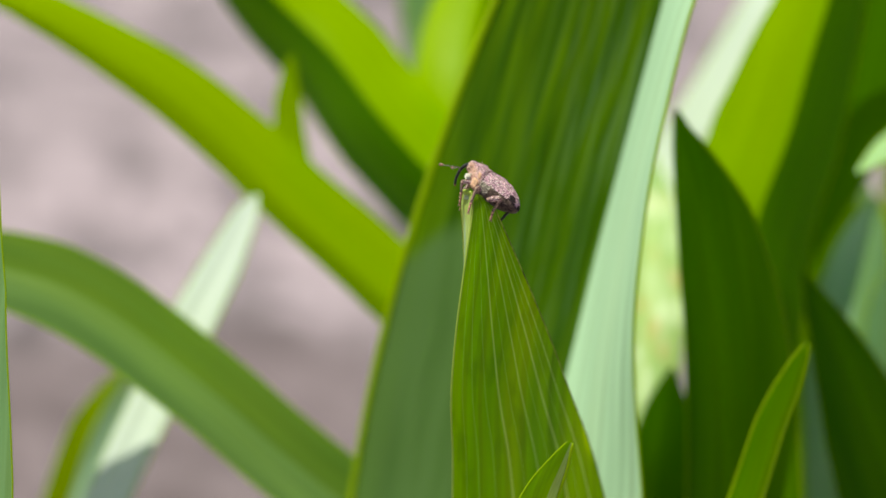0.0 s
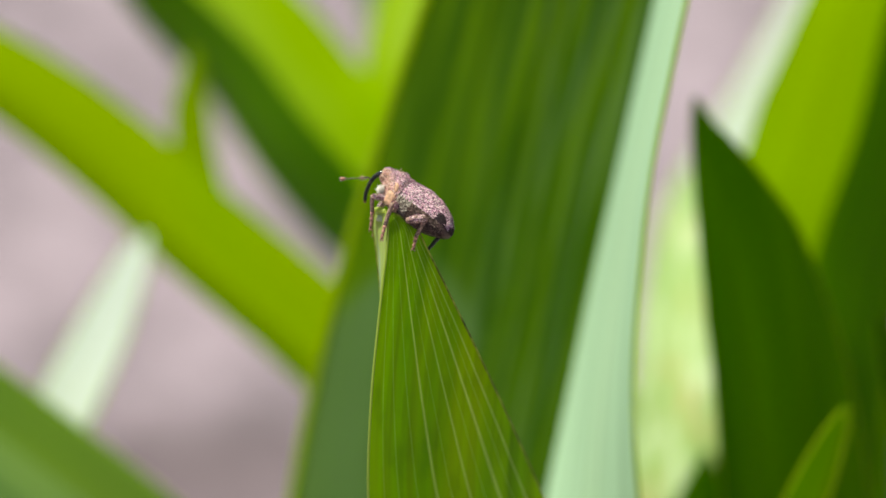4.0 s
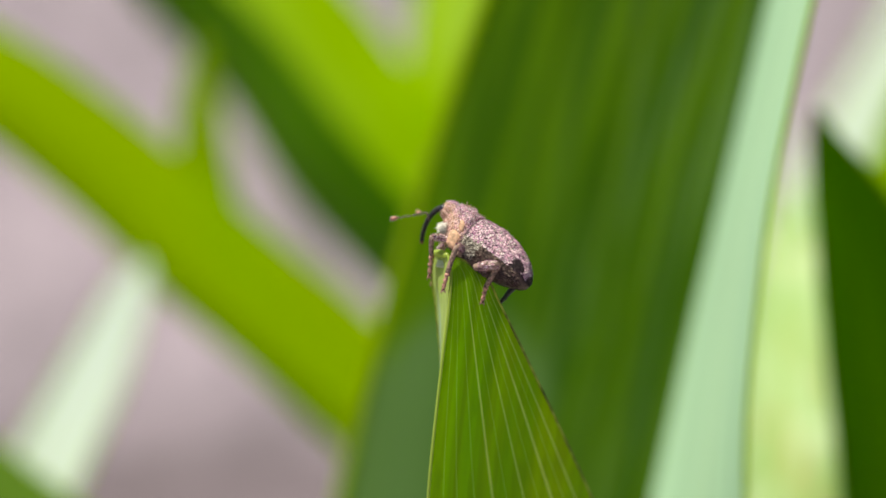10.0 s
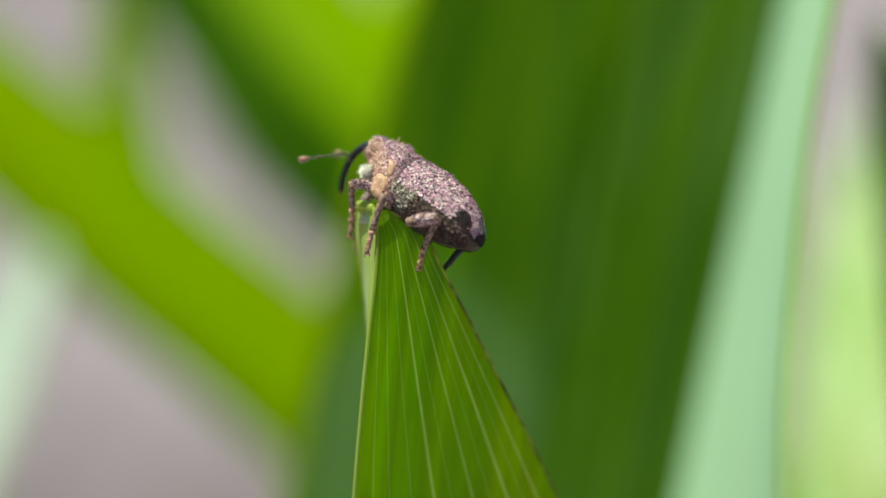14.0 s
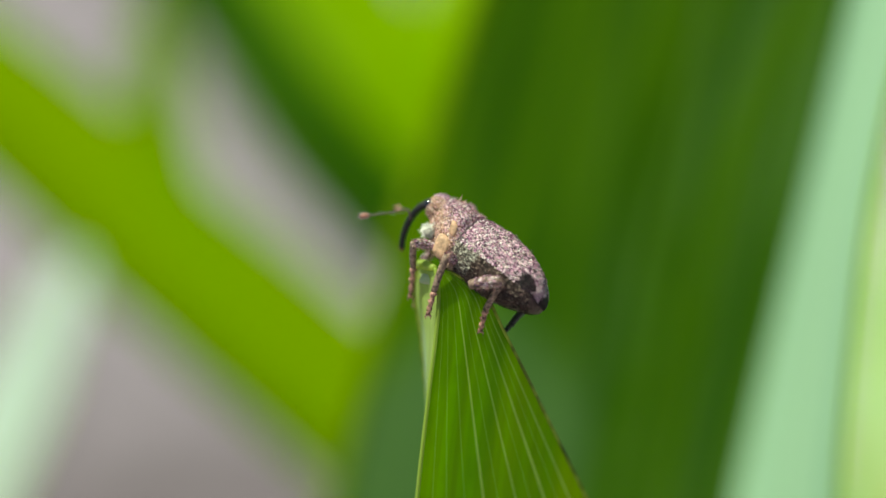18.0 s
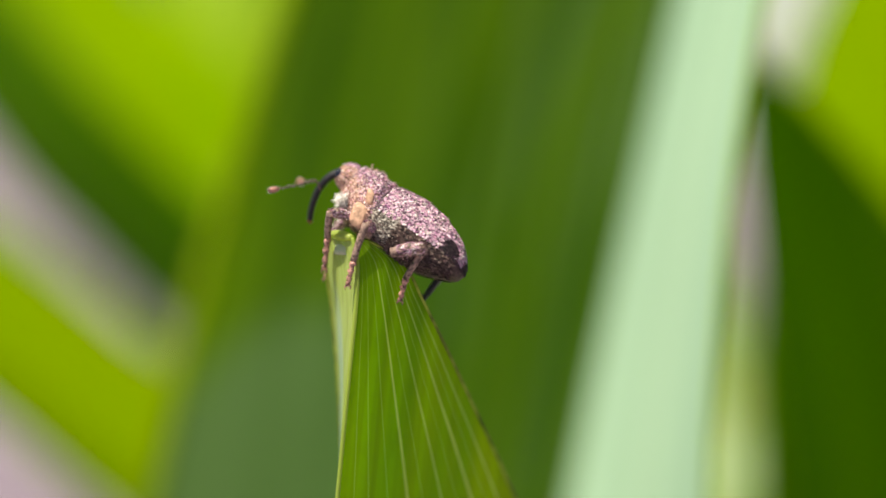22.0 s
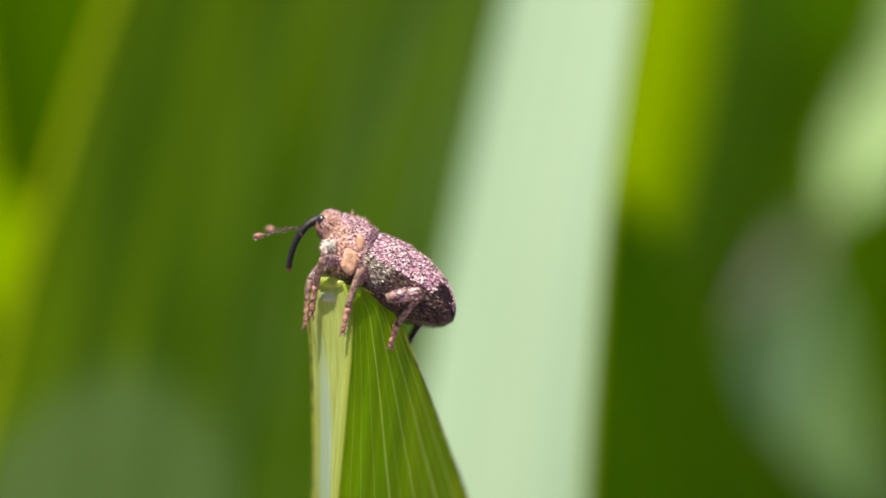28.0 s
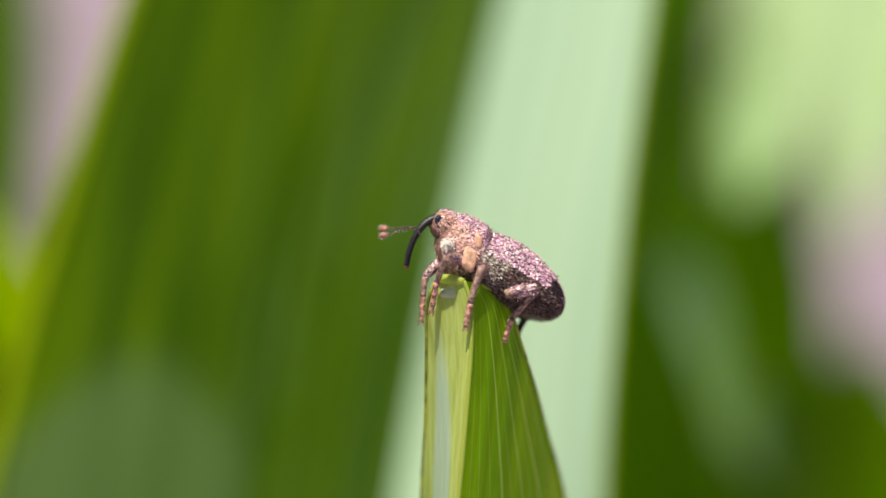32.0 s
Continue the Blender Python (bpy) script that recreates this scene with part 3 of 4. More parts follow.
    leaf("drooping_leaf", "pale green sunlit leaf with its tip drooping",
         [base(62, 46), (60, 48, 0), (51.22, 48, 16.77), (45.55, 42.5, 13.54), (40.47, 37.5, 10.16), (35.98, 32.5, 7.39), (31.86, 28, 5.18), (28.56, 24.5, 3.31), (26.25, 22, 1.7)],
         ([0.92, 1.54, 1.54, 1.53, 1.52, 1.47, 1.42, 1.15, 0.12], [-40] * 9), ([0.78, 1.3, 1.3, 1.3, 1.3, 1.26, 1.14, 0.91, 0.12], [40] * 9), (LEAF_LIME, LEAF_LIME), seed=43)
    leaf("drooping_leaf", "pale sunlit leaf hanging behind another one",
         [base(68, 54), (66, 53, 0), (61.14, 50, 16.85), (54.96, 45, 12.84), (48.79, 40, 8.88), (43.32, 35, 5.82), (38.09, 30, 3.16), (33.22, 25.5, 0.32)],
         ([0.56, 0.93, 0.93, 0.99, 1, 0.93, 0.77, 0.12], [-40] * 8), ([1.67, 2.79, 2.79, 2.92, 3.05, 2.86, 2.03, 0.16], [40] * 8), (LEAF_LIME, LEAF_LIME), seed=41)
    leaf("pointed_leaf", "deep-green pointed leaf between pale ones",
         [base(33, 30), (32.57, 30, -11.67), (32.71, 30, -8.18), (32.85, 30, -4.68), (32.98, 30, -1.19), (33.65, 30, 2.1), (35.11, 30, 6.17)],
         ([1.32, 2.2, 2.29, 2.36, 2.29, 1.57, 0.08], [8] * 7), ([1.6, 2.67, 2.83, 2.92, 2.77, 1.73, 0.09], [-8] * 7), (LEAF_MID, LEAF_MID), seed=61)
    leaf("slender_leaf", "dark green leaf at the back of the clump",
         [base(38, 44), (35.77, 40, -10.6), (36.09, 40, -5.83), (36.39, 40, -1.44), (36.8, 40, 2.74), (37.32, 40, 6.93), (37.96, 40, 10.94), (38.59, 40, 14.55)],
         ([1.23, 2.04, 2.13, 2.21, 2.21, 2.04, 1.62, 0.09], [6] * 8), ([1.23, 2.04, 2.21, 2.38, 2.38, 2.21, 1.7, 0.09], [-6] * 8), (LEAF_DARK, LEAF_DARK), seed=62)
    leaf("broad_pointed_leaf", "deep-green leaf standing in the shade of the clump",
         [base(40, 33), (35.33, 31, -17.42), (36.63, 30.5, -8.26), (37.06, 30, -5.5), (37.88, 30, -3.42)],
         ([3, 4.6, 4.2, 2.4, 0.5], [5] * 5), ([3, 4.6, 4.4, 3, 0.5], [-20] * 5), (LEAF_DARK, LEAF_MID), seed=63)
    leaf("broad_pointed_leaf", "green leaf low among darker ones",
         [base(29, 25), (29.54, 26, -12.01), (29.51, 26, -9.74), (29.43, 26, -7.66), (29.31, 26, -5.95), (29.19, 26, -4.15)],
         ([1, 1.67, 1.79, 1.7, 1.21, 0.09], [5] * 6), ([1, 1.67, 1.79, 1.7, 1.21, 0.09], [-5] * 6), (LEAF_WAX, LEAF_DULL), seed=65)
    leaf("slender_leaf", "dark green leaf standing at the back",
         [base(8, 50), (6.03, 46, -19.86), (5.59, 45, -4.82), (5.73, 44, 7.44), (6.61, 44, 17.78), (8.15, 44, 27.18)],
         ([2, 3.6, 4, 4, 3.4, 0.3], [12] * 6), ([2, 5.2, 6.4, 6.5, 5.6, 0.4], [-12] * 6), (LEAF_DARK, LEAF_DARK), seed=67)
    leaf("slender_leaf", "greyish-green waxy leaf at the back",
         [base(2, 54), (1.01, 50, 0.53), (0.65, 50, 5.18), (0.13, 50, 9.04), (-0.37, 50, 12.13), (-0.89, 50, 15.99), (-1.41, 50, 19.84)],
         ([0.84, 1.4, 1.4, 1.4, 1.4, 1.16, 0.12], [0] * 7), ([0.84, 1.4, 1.4, 1.4, 1.4, 1.16, 0.12], [0] * 7), (LEAF_WAX, LEAF_WAX), seed=69)
    leaf("pointed_leaf", "green young leaf with a blunt tip",
         [base(10, -6), (14.87, -13, -21.25), (16.54, -13, -15.22), (17.37, -13, -12.21), (18.11, -13, -10.25), (18.65, -13, -8.59), (18.95, -13, -7.54)],
         ([0.8, 1.34, 1.34, 1.22, 1.03, 0.61, 0.12], [12] * 7), ([0.3, 0.51, 0.51, 0.51, 0.44, 0.32, 0.09], [20] * 7), (LEAF_MID, LEAF_FRESH), seed=45)
    leaf("keeled_leaf", "whitish leaf leaning behind a green one",
         [base(20, 50), (15.32, 41, -2.49), (16.39, 42, 2.18), (18.59, 43, 5.64), (20.62, 44, 9.12), (22.59, 45, 12.43), (24.59, 46.5, 16.14), (26.53, 48, 19.52)],
         ([0.78, 1.31, 1.38, 1.39, 1.39, 1.4, 1.18, 0.19], [10] * 8), ([0.87, 1.45, 1.53, 1.53, 1.54, 1.54, 1.33, 0.19], [-10] * 8), (LEAF_WHITE, LEAF_WHITE), seed=47)
    # again a sunlit green on one half, a shaded green on the other
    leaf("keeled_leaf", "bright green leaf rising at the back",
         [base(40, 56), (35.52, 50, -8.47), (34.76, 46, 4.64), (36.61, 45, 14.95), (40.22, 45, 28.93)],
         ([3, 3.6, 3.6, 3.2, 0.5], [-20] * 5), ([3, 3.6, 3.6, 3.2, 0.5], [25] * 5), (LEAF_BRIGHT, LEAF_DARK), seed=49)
    leaf("broad_pointed_leaf", "dark green leaf low in the clump",
         [base(34, 46), (28.58, 44, -29.09), (24.82, 43, -15.97), (21.54, 42, -7.52), (18.97, 42, -0.93)],
         ([4, 6, 6, 4, 0.4], [0] * 5), ([4, 7, 7, 5, 0.4], [10] * 5), (LEAF_DARK, LEAF_DARK), seed=51)
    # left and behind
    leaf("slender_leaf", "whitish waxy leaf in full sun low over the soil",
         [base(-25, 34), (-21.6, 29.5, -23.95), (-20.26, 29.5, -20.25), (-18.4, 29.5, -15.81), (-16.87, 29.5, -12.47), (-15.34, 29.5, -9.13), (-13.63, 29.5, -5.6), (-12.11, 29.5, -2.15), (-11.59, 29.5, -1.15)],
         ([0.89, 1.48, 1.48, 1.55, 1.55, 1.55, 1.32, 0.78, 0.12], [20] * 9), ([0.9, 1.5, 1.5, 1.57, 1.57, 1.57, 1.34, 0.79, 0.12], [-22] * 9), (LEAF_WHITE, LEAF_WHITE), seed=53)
    leaf("slender_leaf", "pale sunlit leaf beside a green one near the soil",
         [base(-27, 41), (-23.92, 38, -24.81), (-22.92, 38, -21.03), (-21.74, 38, -17.24), (-20.33, 38, -14.57), (-19.08, 38, -12.65)],
         ([1.14, 1.9, 1.9, 1.73, 1.12, 0.13], [-30] * 6), ([1, 1.67, 1.67, 1.52, 0.99, 0.11], [10] * 6), (LEAF_BRIGHT, LEAF_PALE), seed=55)
    leaf("slender_leaf", "small bright yellow-green leaf tip",
         [base(14, 36), (3.89, 32.5, -14.58), (-1.48, 32.5, -9.2), (-5.3, 32.5, -5.63), (-8, 32.5, -2.02), (-9.3, 32.5, 1.62), (-9.71, 32.5, 4.92), (-9.66, 32.5, 7.87)],
         ([0.35, 0.59, 0.66, 0.74, 0.88, 1.03, 0.88, 0.15], [0] * 8), ([0.35, 0.59, 0.66, 0.74, 0.88, 1.03, 0.88, 0.15], [0] * 8), (LEAF_BRIGHT, LEAF_BRIGHT), seed=57)
    leaf("slender_leaf", "bright yellow-green leaf standing upright",
         [base(2, 31), (1.56, 30.5, -0.97), (1.36, 31.5, 1.73), (1.33, 32.5, 4.47), (1.51, 34, 7.43), (1.99, 36, 10.12), (2.92, 39, 13.86), (3.95, 42, 18.09)],
         ([1.53, 2.54, 2.74, 2.95, 3.05, 3.02, 2.5, 0.16], [26] * 8), ([0.49, 0.82, 0.82, 0.76, 0.7, 0.68, 0.62, 0.09], [0] * 8), (LEAF_BRIGHT, LEAF_BRIGHT), seed=59)
    leaf("slender_leaf", "slender bluish-green waxy leaf standing upright",
         [base(-31, 3), (-29.5, 1, -40.34), (-29.08, 0, -18.21), (-28.89, 0, -6.15), (-27.69, 0, 1.89)],
         ([2, 4, 4, 2.5, 0.2], [20] * 5), ([2, 3.6, 3.2, 2.2, 0.2], [-10] * 5), (LEAF_WAX, LEAF_WAX), seed=7)
    leaf("small_folded_leaf", "small young green leaf folded shut with a pale tip",
         [base(0, -3), (2.16, -3.2, -40.32), (4.99, -2.6, -18.59), (6.08, -2.5, -15.57), (6.58, -2.5, -14.31)],
         ([1.5, 3.4, 1.6, 0.75, 0.2], [10] * 5), ([1.5, 2.2, 0.9, 0.5, 0.15], [34] * 5), (LEAF_MAIN, LEAF_STRIP), seed=5, n_long=50, rim_mm=(0.05, 0.12))


leaves()


# ---- weevil ----
ROOT = Vector(place(1.1, -0.75, -0.75))
weevil_root = tagged(new("weevil"), "small pinkish-grey scaly weevil with a curved black snout", "beetle")
weevil_root.matrix_basis = Matrix.Translation(ROOT)
cam.data.dof.focus_object = weevil_root

CHITIN = plain_material("chitin", (0.075, 0.042, 0.06), 0.6, 0.5, 9000, 0.2, 0.5)
THORAX_SKIN = plain_material("thorax_skin", (0.30, 0.17, 0.14), 0.6, 0.5, 9000, 0.2, 0.5)
BELLY_SKIN = plain_material("belly_skin", (0.10, 0.066, 0.06), 0.6, 0.5, 9000, 0.2, 0.5)
SNOUT = plain_material("snout_black", (0.016, 0.014, 0.018), 0.42, 0.4, 12000, 0.4, 0.5)
SNOUT_TIP = plain_material("snout_tip", (0.28, 0.07, 0.04), 0.35)
EYE = plain_material("eye_black", (0.012, 0.012, 0.03), 0.12, 0.2, 20000, 0.8, 0.1)
SCALE_PINK = plain_material("scales_pink", (0.5, 0.4, 0.4), 0.36, spec=0.55, islands=[(0.80, 0.37, 0.56), (0.98, 0.66, 0.80), (0.24, 0.09, 0.19), (0.86, 0.48, 0.65), (1.0, 0.90, 0.93), (0.50, 0.19, 0.37), (0.06, 0.03, 0.05), (0.94, 0.57, 0.76), (0.34, 0.14, 0.26), (0.66, 0.36, 0.49), (0.11, 0.05, 0.09), (1.0, 0.80, 0.86), (0.04, 0.02, 0.04), (0.74, 0.61, 0.52), (0.40, 0.16, 0.32), (0.16, 0.07, 0.13)])
SCALE_SILVER = plain_material("scales_silver", (0.6, 0.6, 0.6), 0.45, spec=0.3, islands=[(0.36, 0.30, 0.26), (0.06, 0.042, 0.042), (0.27, 0.23, 0.21), (0.03, 0.025, 0.025), (0.54, 0.47, 0.42), (0.11, 0.08, 0.07)])
SCALE_TAN = plain_material("scales_tan", (0.5, 0.4, 0.3), 0.55, spec=0.3, islands=[(0.64, 0.38, 0.29), (0.50, 0.26, 0.20), (0.84, 0.62, 0.54), (0.40, 0.20, 0.17), (0.74, 0.47, 0.44), (0.22, 0.12, 0.11), (0.70, 0.38, 0.44)])
# brown-grey flank scales, darkened further: the body's shade is put into their colour
SCALE_GREY = plain_material("scales_grey", (0.5, 0.5, 0.5), 0.55, spec=0.2, islands=[(0.18, 0.115, 0.10), (0.075, 0.045, 0.042), (0.28, 0.20, 0.175), (0.04, 0.026, 0.026), (0.14, 0.078, 0.08), (0.03, 0.02, 0.02)])
SCALE_DARK = plain_material("scales_dark", (0.05, 0.04, 0.05), 0.65, spec=0.2, islands=[(0.012, 0.008, 0.012), (0.03, 0.018, 0.022), (0.07, 0.04, 0.05), (0.018, 0.012, 0.016)])
SCALE_WHITE = plain_material("hairs_white", (0.82, 0.76, 0.72), 0.6, 0.12, 9000)
LEG = plain_material("leg_brown", (0.29, 0.185, 0.155), 0.5, 0.8, 11000, 0.4, 0.9)
LEG_DARK = plain_material("leg_dark", (0.035, 0.03, 0.032), 0.4, 0.6, 16000, 0.5, 0.8)
FOOT = plain_material("foot_red", (0.46, 0.23, 0.19), 0.45, 0.75, 9000, 0.4, 0.6)
FEELER = plain_material("feeler_brown", (0.10, 0.06, 0.055), 0.45, 0.6, 16000)
CLUB = plain_material("club_red", (0.40, 0.18, 0.15), 0.5, 0.6, 14000)
ORANGE = plain_material("plate_orange", (0.62, 0.37, 0.26), 0.5, 0.35, 7000, 0.3, 0.8)

FWD = Vector((-0.75, 0.25, 0.61)).normalized()
DORSAL = (Vector((0.63, 0.03, 0.77)) - FWD * Vector((0.63, 0.03, 0.77)).dot(FWD)).normalized()
LEFT = DORSAL.cross(FWD)
MIDDLE = Vector((2.0, -0.15, 0.23))


def on_body(x, y, z):
    """x ahead, y to the weevil's left, z up its back, in mm from the middle of its body, to metres in the world."""
    q = MIDDLE + FWD * x + LEFT * y + DORSAL * z
    q += Vector((-0.03, -0.085, 0)) * max(0.0, 0.9 - x)   # the hind body bends aside
    return place(*q)


#        x,    half width, top, bottom
TRUNK = [(-1.735, 0.01, -0.10, -0.16), (-1.70, 0.24, 0.02, -0.30), (-1.60, 0.50, 0.14, -0.39), (-1.45, 0.68, 0.28, -0.47), (-1.22, 0.78, 0.45, -0.58), (-0.85, 0.88, 0.61, -0.76),
         (-0.35, 0.93, 0.73, -0.92), (0.2, 0.94, 0.745, -1.03), (0.6, 0.92, 0.68, -1.07), (0.9, 0.87, 0.60, -1.06), (1.06, 0.79, 0.51, -1.0)]
THORAX = [(0.96, 0.76, 0.49, -0.96), (1.10, 0.80, 0.57, -0.97), (1.3, 0.79, 0.60, -0.92), (1.5, 0.72, 0.60, -0.85), (1.7, 0.62, 0.55, -0.75), (1.88, 0.50, 0.49, -0.62), (2.02, 0.40, 0.42, -0.50), (2.08, 0.32, 0.34, -0.40)]


def profile(table, x):
    k = np.array(table)
    if k[0, 0] > k[-1, 0]:
        k = k[::-1]
    return [float(np.interp(x, k[:, 0], k[:, i])) for i in (1, 2, 3)]


def shell_point(table, x, a):
    """A point of the body's skin: a is the angle from the back (0) to the belly (180), positive on the left side."""
    w, top, bottom = profile(table, x)
    s, c = math.sin(radians(a)), math.cos(radians(a))
    y = w * math.copysign(abs(s) ** 0.85, s)
    zc = (top + bottom) / 2 + 0.02
    z = zc + (top - zc if c > 0 else zc - bottom) * math.copysign(abs(c) ** 0.85, c)
    # low bumps, stronger on the thorax
    k = 1 + (0.055 * math.sin(x * 13 + 0.5) * math.cos(radians(a) * 3) if table is THORAX else 0.014 * math.sin(x * 9) * math.cos(radians(a) * 4))
    return y * k, zc + (z - zc) * k


def body_shell(name, table, a0, a1, parent, material, grooves=0, lift=0.0, nx=40, na=30, label=""):
    xs = np.linspace(table[0][0], table[-1][0], nx)
    verts, faces = [], []
    for x in xs:
        for k in range(na + 1):
            a = a0 + (a1 - a0) * k / na
            y, z = shell_point(table, x, a)
            g = lift
            if grooves:
                g += 0.003 * math.cos(radians(a) * grooves)
            r = math.hypot(y, z) + 1e-6
            verts.append(on_body(x, y * (1 + g / r), z * (1 + g / r)))
    n = na + 1
    for i in range(nx - 1):
        for k in range(na):
            faces.append((i * n + k, i * n + k + 1, (i + 1) * n + k + 1, (i + 1) * n + k))
    return part(name, mesh_of(name, verts, faces), material, parent, label)


def scatter_scales(name, table, x0, x1, a0, a1, count, material, parent, size=0.055, seed=1, keep=None, label=""):
    """Tiny overlapping scales, each a bent diamond laid towards the tail."""
    rng = random.Random(seed)
    verts, faces = [], []
    for _ in range(count):
        x, a = rng.uniform(x0, x1), rng.uniform(a0, a1)
        if keep and not keep(x, a, rng):
            continue
        s = size * rng.uniform(0.7, 1.35)
        spin = rng.gauss(0, 0.35)
        corners, tilt, roll = [], rng.gauss(0, 0.010), rng.gauss(0, 0.016)
        for u, v, h in ((-1.0, 0, 0.030), (-0.2, 0.42, 0.020), (0.6, 0.25, 0.010), (0.6, -0.25, 0.010), (-0.2, -0.42, 0.020)):
            dx = s * (u * math.cos(spin) - v * math.sin(spin))
            dv = s * (u * math.sin(spin) + v * math.cos(spin))
            xx = min(max(x + dx, table[0][0]), table[-1][0])
            w = profile(table, xx)[0] + 0.12
            y, z = shell_point(table, xx, a + math.degrees(dv / w))
            r = math.hypot(y, z) + 1e-6
            g = (h + rng.uniform(0, 0.012) + tilt * u + roll * v) / r
            corners.append(on_body(x + dx, y * (1 + g), z * (1 + g)))
        k = len(verts)
        verts += corners
        faces.append(tuple(range(k, k + 5)))
    ob = part(name, mesh_of(name, verts, faces), material, parent, label)
    return tagged(ob, kind="stuff")


def blob(name, centre, radii, material, parent, axes=None, n=16, label=""):
    verts, faces = [], []
    m = n // 2 + 1
    for i in range(m):
        t = math.pi * (i + 0.02) / (m - 1 + 0.04)
        for k in range(n):
            p = 2 * math.pi * k / n
            q = (math.cos(t) * radii[0], math.sin(t) * math.cos(p) * radii[1], math.sin(t) * math.sin(p) * radii[2])
            verts.append(on_body(centre[0] + q[0], centre[1] + q[1], centre[2] + q[2]))
    for i in range(m - 1):
        for k in range(n):
            faces.append((i * n + k, i * n + (k + 1) % n, (i + 1) * n + (k + 1) % n, (i + 1) * n + k))
    faces.append(tuple(range(n - 1, -1, -1)))
    faces.append(tuple(range((m - 1) * n, m * n)))
    return part(name, mesh_of(name, verts, faces), material, parent, label)


def build_weevil():
    body = body_shell("abdomen", TRUNK, -180, 180, weevil_root, BELLY_SKIN, na=44)
    dark = lambda x, a, r: (x + 1.14) ** 2 / 0.075 + (abs(a) - 72) ** 2 / 330 + r.uniform(-0.3, 0.3) < 1 or abs(a) > 80 + 6 * r.random() and x < -0.9 + 0.1 * r.random()
    for side, name in ((1, "elytron"), (-1, "elytron")):
        wing = body_shell(name, TRUNK, 2 * side, 92 * side, weevil_root, CHITIN, grooves=28, lift=0.022, label="pink-scaled grooved wing case")
        lo, hi = sorted((3 * side, 91 * side))
        scatter_scales("scale_coat", TRUNK, -1.58, 1.0, lo, hi, 6200, SCALE_PINK, wing, 0.044, 3 + side,
                       keep=lambda x, a, r: not dark(x, a, r) and r.random() < 0.95)
        scatter_scales("dark_spot", TRUNK, -1.70, -0.75, lo, hi, 1500, SCALE_DARK, wing, 0.055, 7 + side,
                       keep=lambda x, a, r: dark(x, a, r) or x < -1.63 + 0.04 * r.random(), label="black spot near the wing tip")
    scatter_scales("flank_coat", TRUNK, -1.5, 1.0, 90, 168, 1700, SCALE_GREY, body, 0.042, 21)
    scatter_scales("flank_coat", TRUNK, -1.5, 1.0, -168, -90, 1000, SCALE_GREY, body, 0.055, 22)
    for s in (1, -1):
        lo, hi = sorted((91 * s, 132 * s))
        scatter_scales("silver_coat", TRUNK, 0.32, 0.98, lo, hi, 620, SCALE_SILVER, body, 0.06, 24 + s, label="silvery striped side patch")
    thorax = body_shell("pronotum", THORAX, -180, 180, weevil_root, THORAX_SKIN, nx=24, na=40, label="pink-scaled thorax shield")
    scatter_scales("scale_coat", THORAX, 0.96, 2.0, -100, 100, 5200, SCALE_PINK, thorax, 0.036, 31,
                   keep=lambda x, a, r: abs(a) < 90 - 28 * (x - 1.3) + r.uniform(-14, 14))
    scatter_scales("tan_coat", THORAX, 0.97, 1.98, 46, 165, 2600, SCALE_TAN, thorax, 0.036, 32, label="tan scaly flank",
                   keep=lambda x, a, r: a > 82 - 28 * (x - 1.3) + r.uniform(-14, 14))
    scatter_scales("tan_coat", THORAX, 0.97, 1.98, -165, -86, 600, SCALE_TAN, thorax, 0.06, 33)
    for side in (1, -1):
        for (px, pz, lx, lz, lean) in ((1.30, -0.10, 0.12, 0.18, 0.5), (1.25, -0.64, 0.21, 0.29, 0.3)):
            y = shell_point(THORAX, px, 90)[0] + 0.015
            verts, faces = [], []
            for k, h in ((1.0, 0.0), (0.86, 0.045), (0.5, 0.06)):
                for q in range(16):
                    c, s = math.cos(q * math.pi / 8), math.sin(q * math.pi / 8)
                    u, v = (math.copysign(abs(g) ** 0.55, g) * k for g in (c, s))
                    verts.append(on_body(px + u * lx + v * lz * lean, side * (y + h - 0.12 * abs(v * lz)), pz + v * lz))
            for r in range(2):
                for q in range(16):
                    faces.append((r * 16 + q, r * 16 + (q + 1) % 16, r * 16 + 16 + (q + 1) % 16, r * 16 + 16 + q))
            faces.append(tuple(range(32, 48)))
            part("shoulder_plate", mesh_of("shoulder_plate", verts, faces), ORANGE, weevil_root, "tan shoulder plate")
    head = blob("head", (2.12, 0, 0.04), (0.36, 0.36, 0.37), THORAX_SKIN, weevil_root, n=24)
    HEAD = [(1.80, 0.30, 0.32, -0.24), (1.94, 0.36, 0.38, -0.32), (2.12, 0.38, 0.42, -0.34), (2.32, 0.33, 0.35, -0.27), (2.46, 0.20, 0.22, -0.12)]
    scatter_scales("scale_coat", HEAD, 1.82, 2.42, -55, 55, 700, SCALE_PINK, head, 0.04, 41)
    scatter_scales("tan_coat", HEAD, 1.8, 2.36, 50, 160, 420, SCALE_TAN, head, 0.04, 42)
    scatter_scales("tan_coat", HEAD, 1.8, 2.3, -160, -80, 220, SCALE_TAN, head, 0.05, 43)
    for side in (1, -1):
        blob("eye", (2.35, 0.235 * side, -0.04), (0.125, 0.09, 0.135), EYE, head, label="glossy black eye")
    # white tuft of hairs at the throat and dark tufts on the shoulders
    rng = random.Random(5)

    def tuft(name, centre, way, spread, length, count, material, parent, label=""):
        v, f = [], []
        for _ in range(count):
            c = Vector(centre) + Vector([rng.gauss(0, spread) for _ in range(3)])
            d = (Vector(way) + Vector([rng.gauss(0, 0.45) for _ in range(3)])).normalized() * length * rng.uniform(0.6, 1.2)
            s = d.cross(Vector((0.3, 0.9, 0.2))).normalized() * 0.016
            k = len(v)
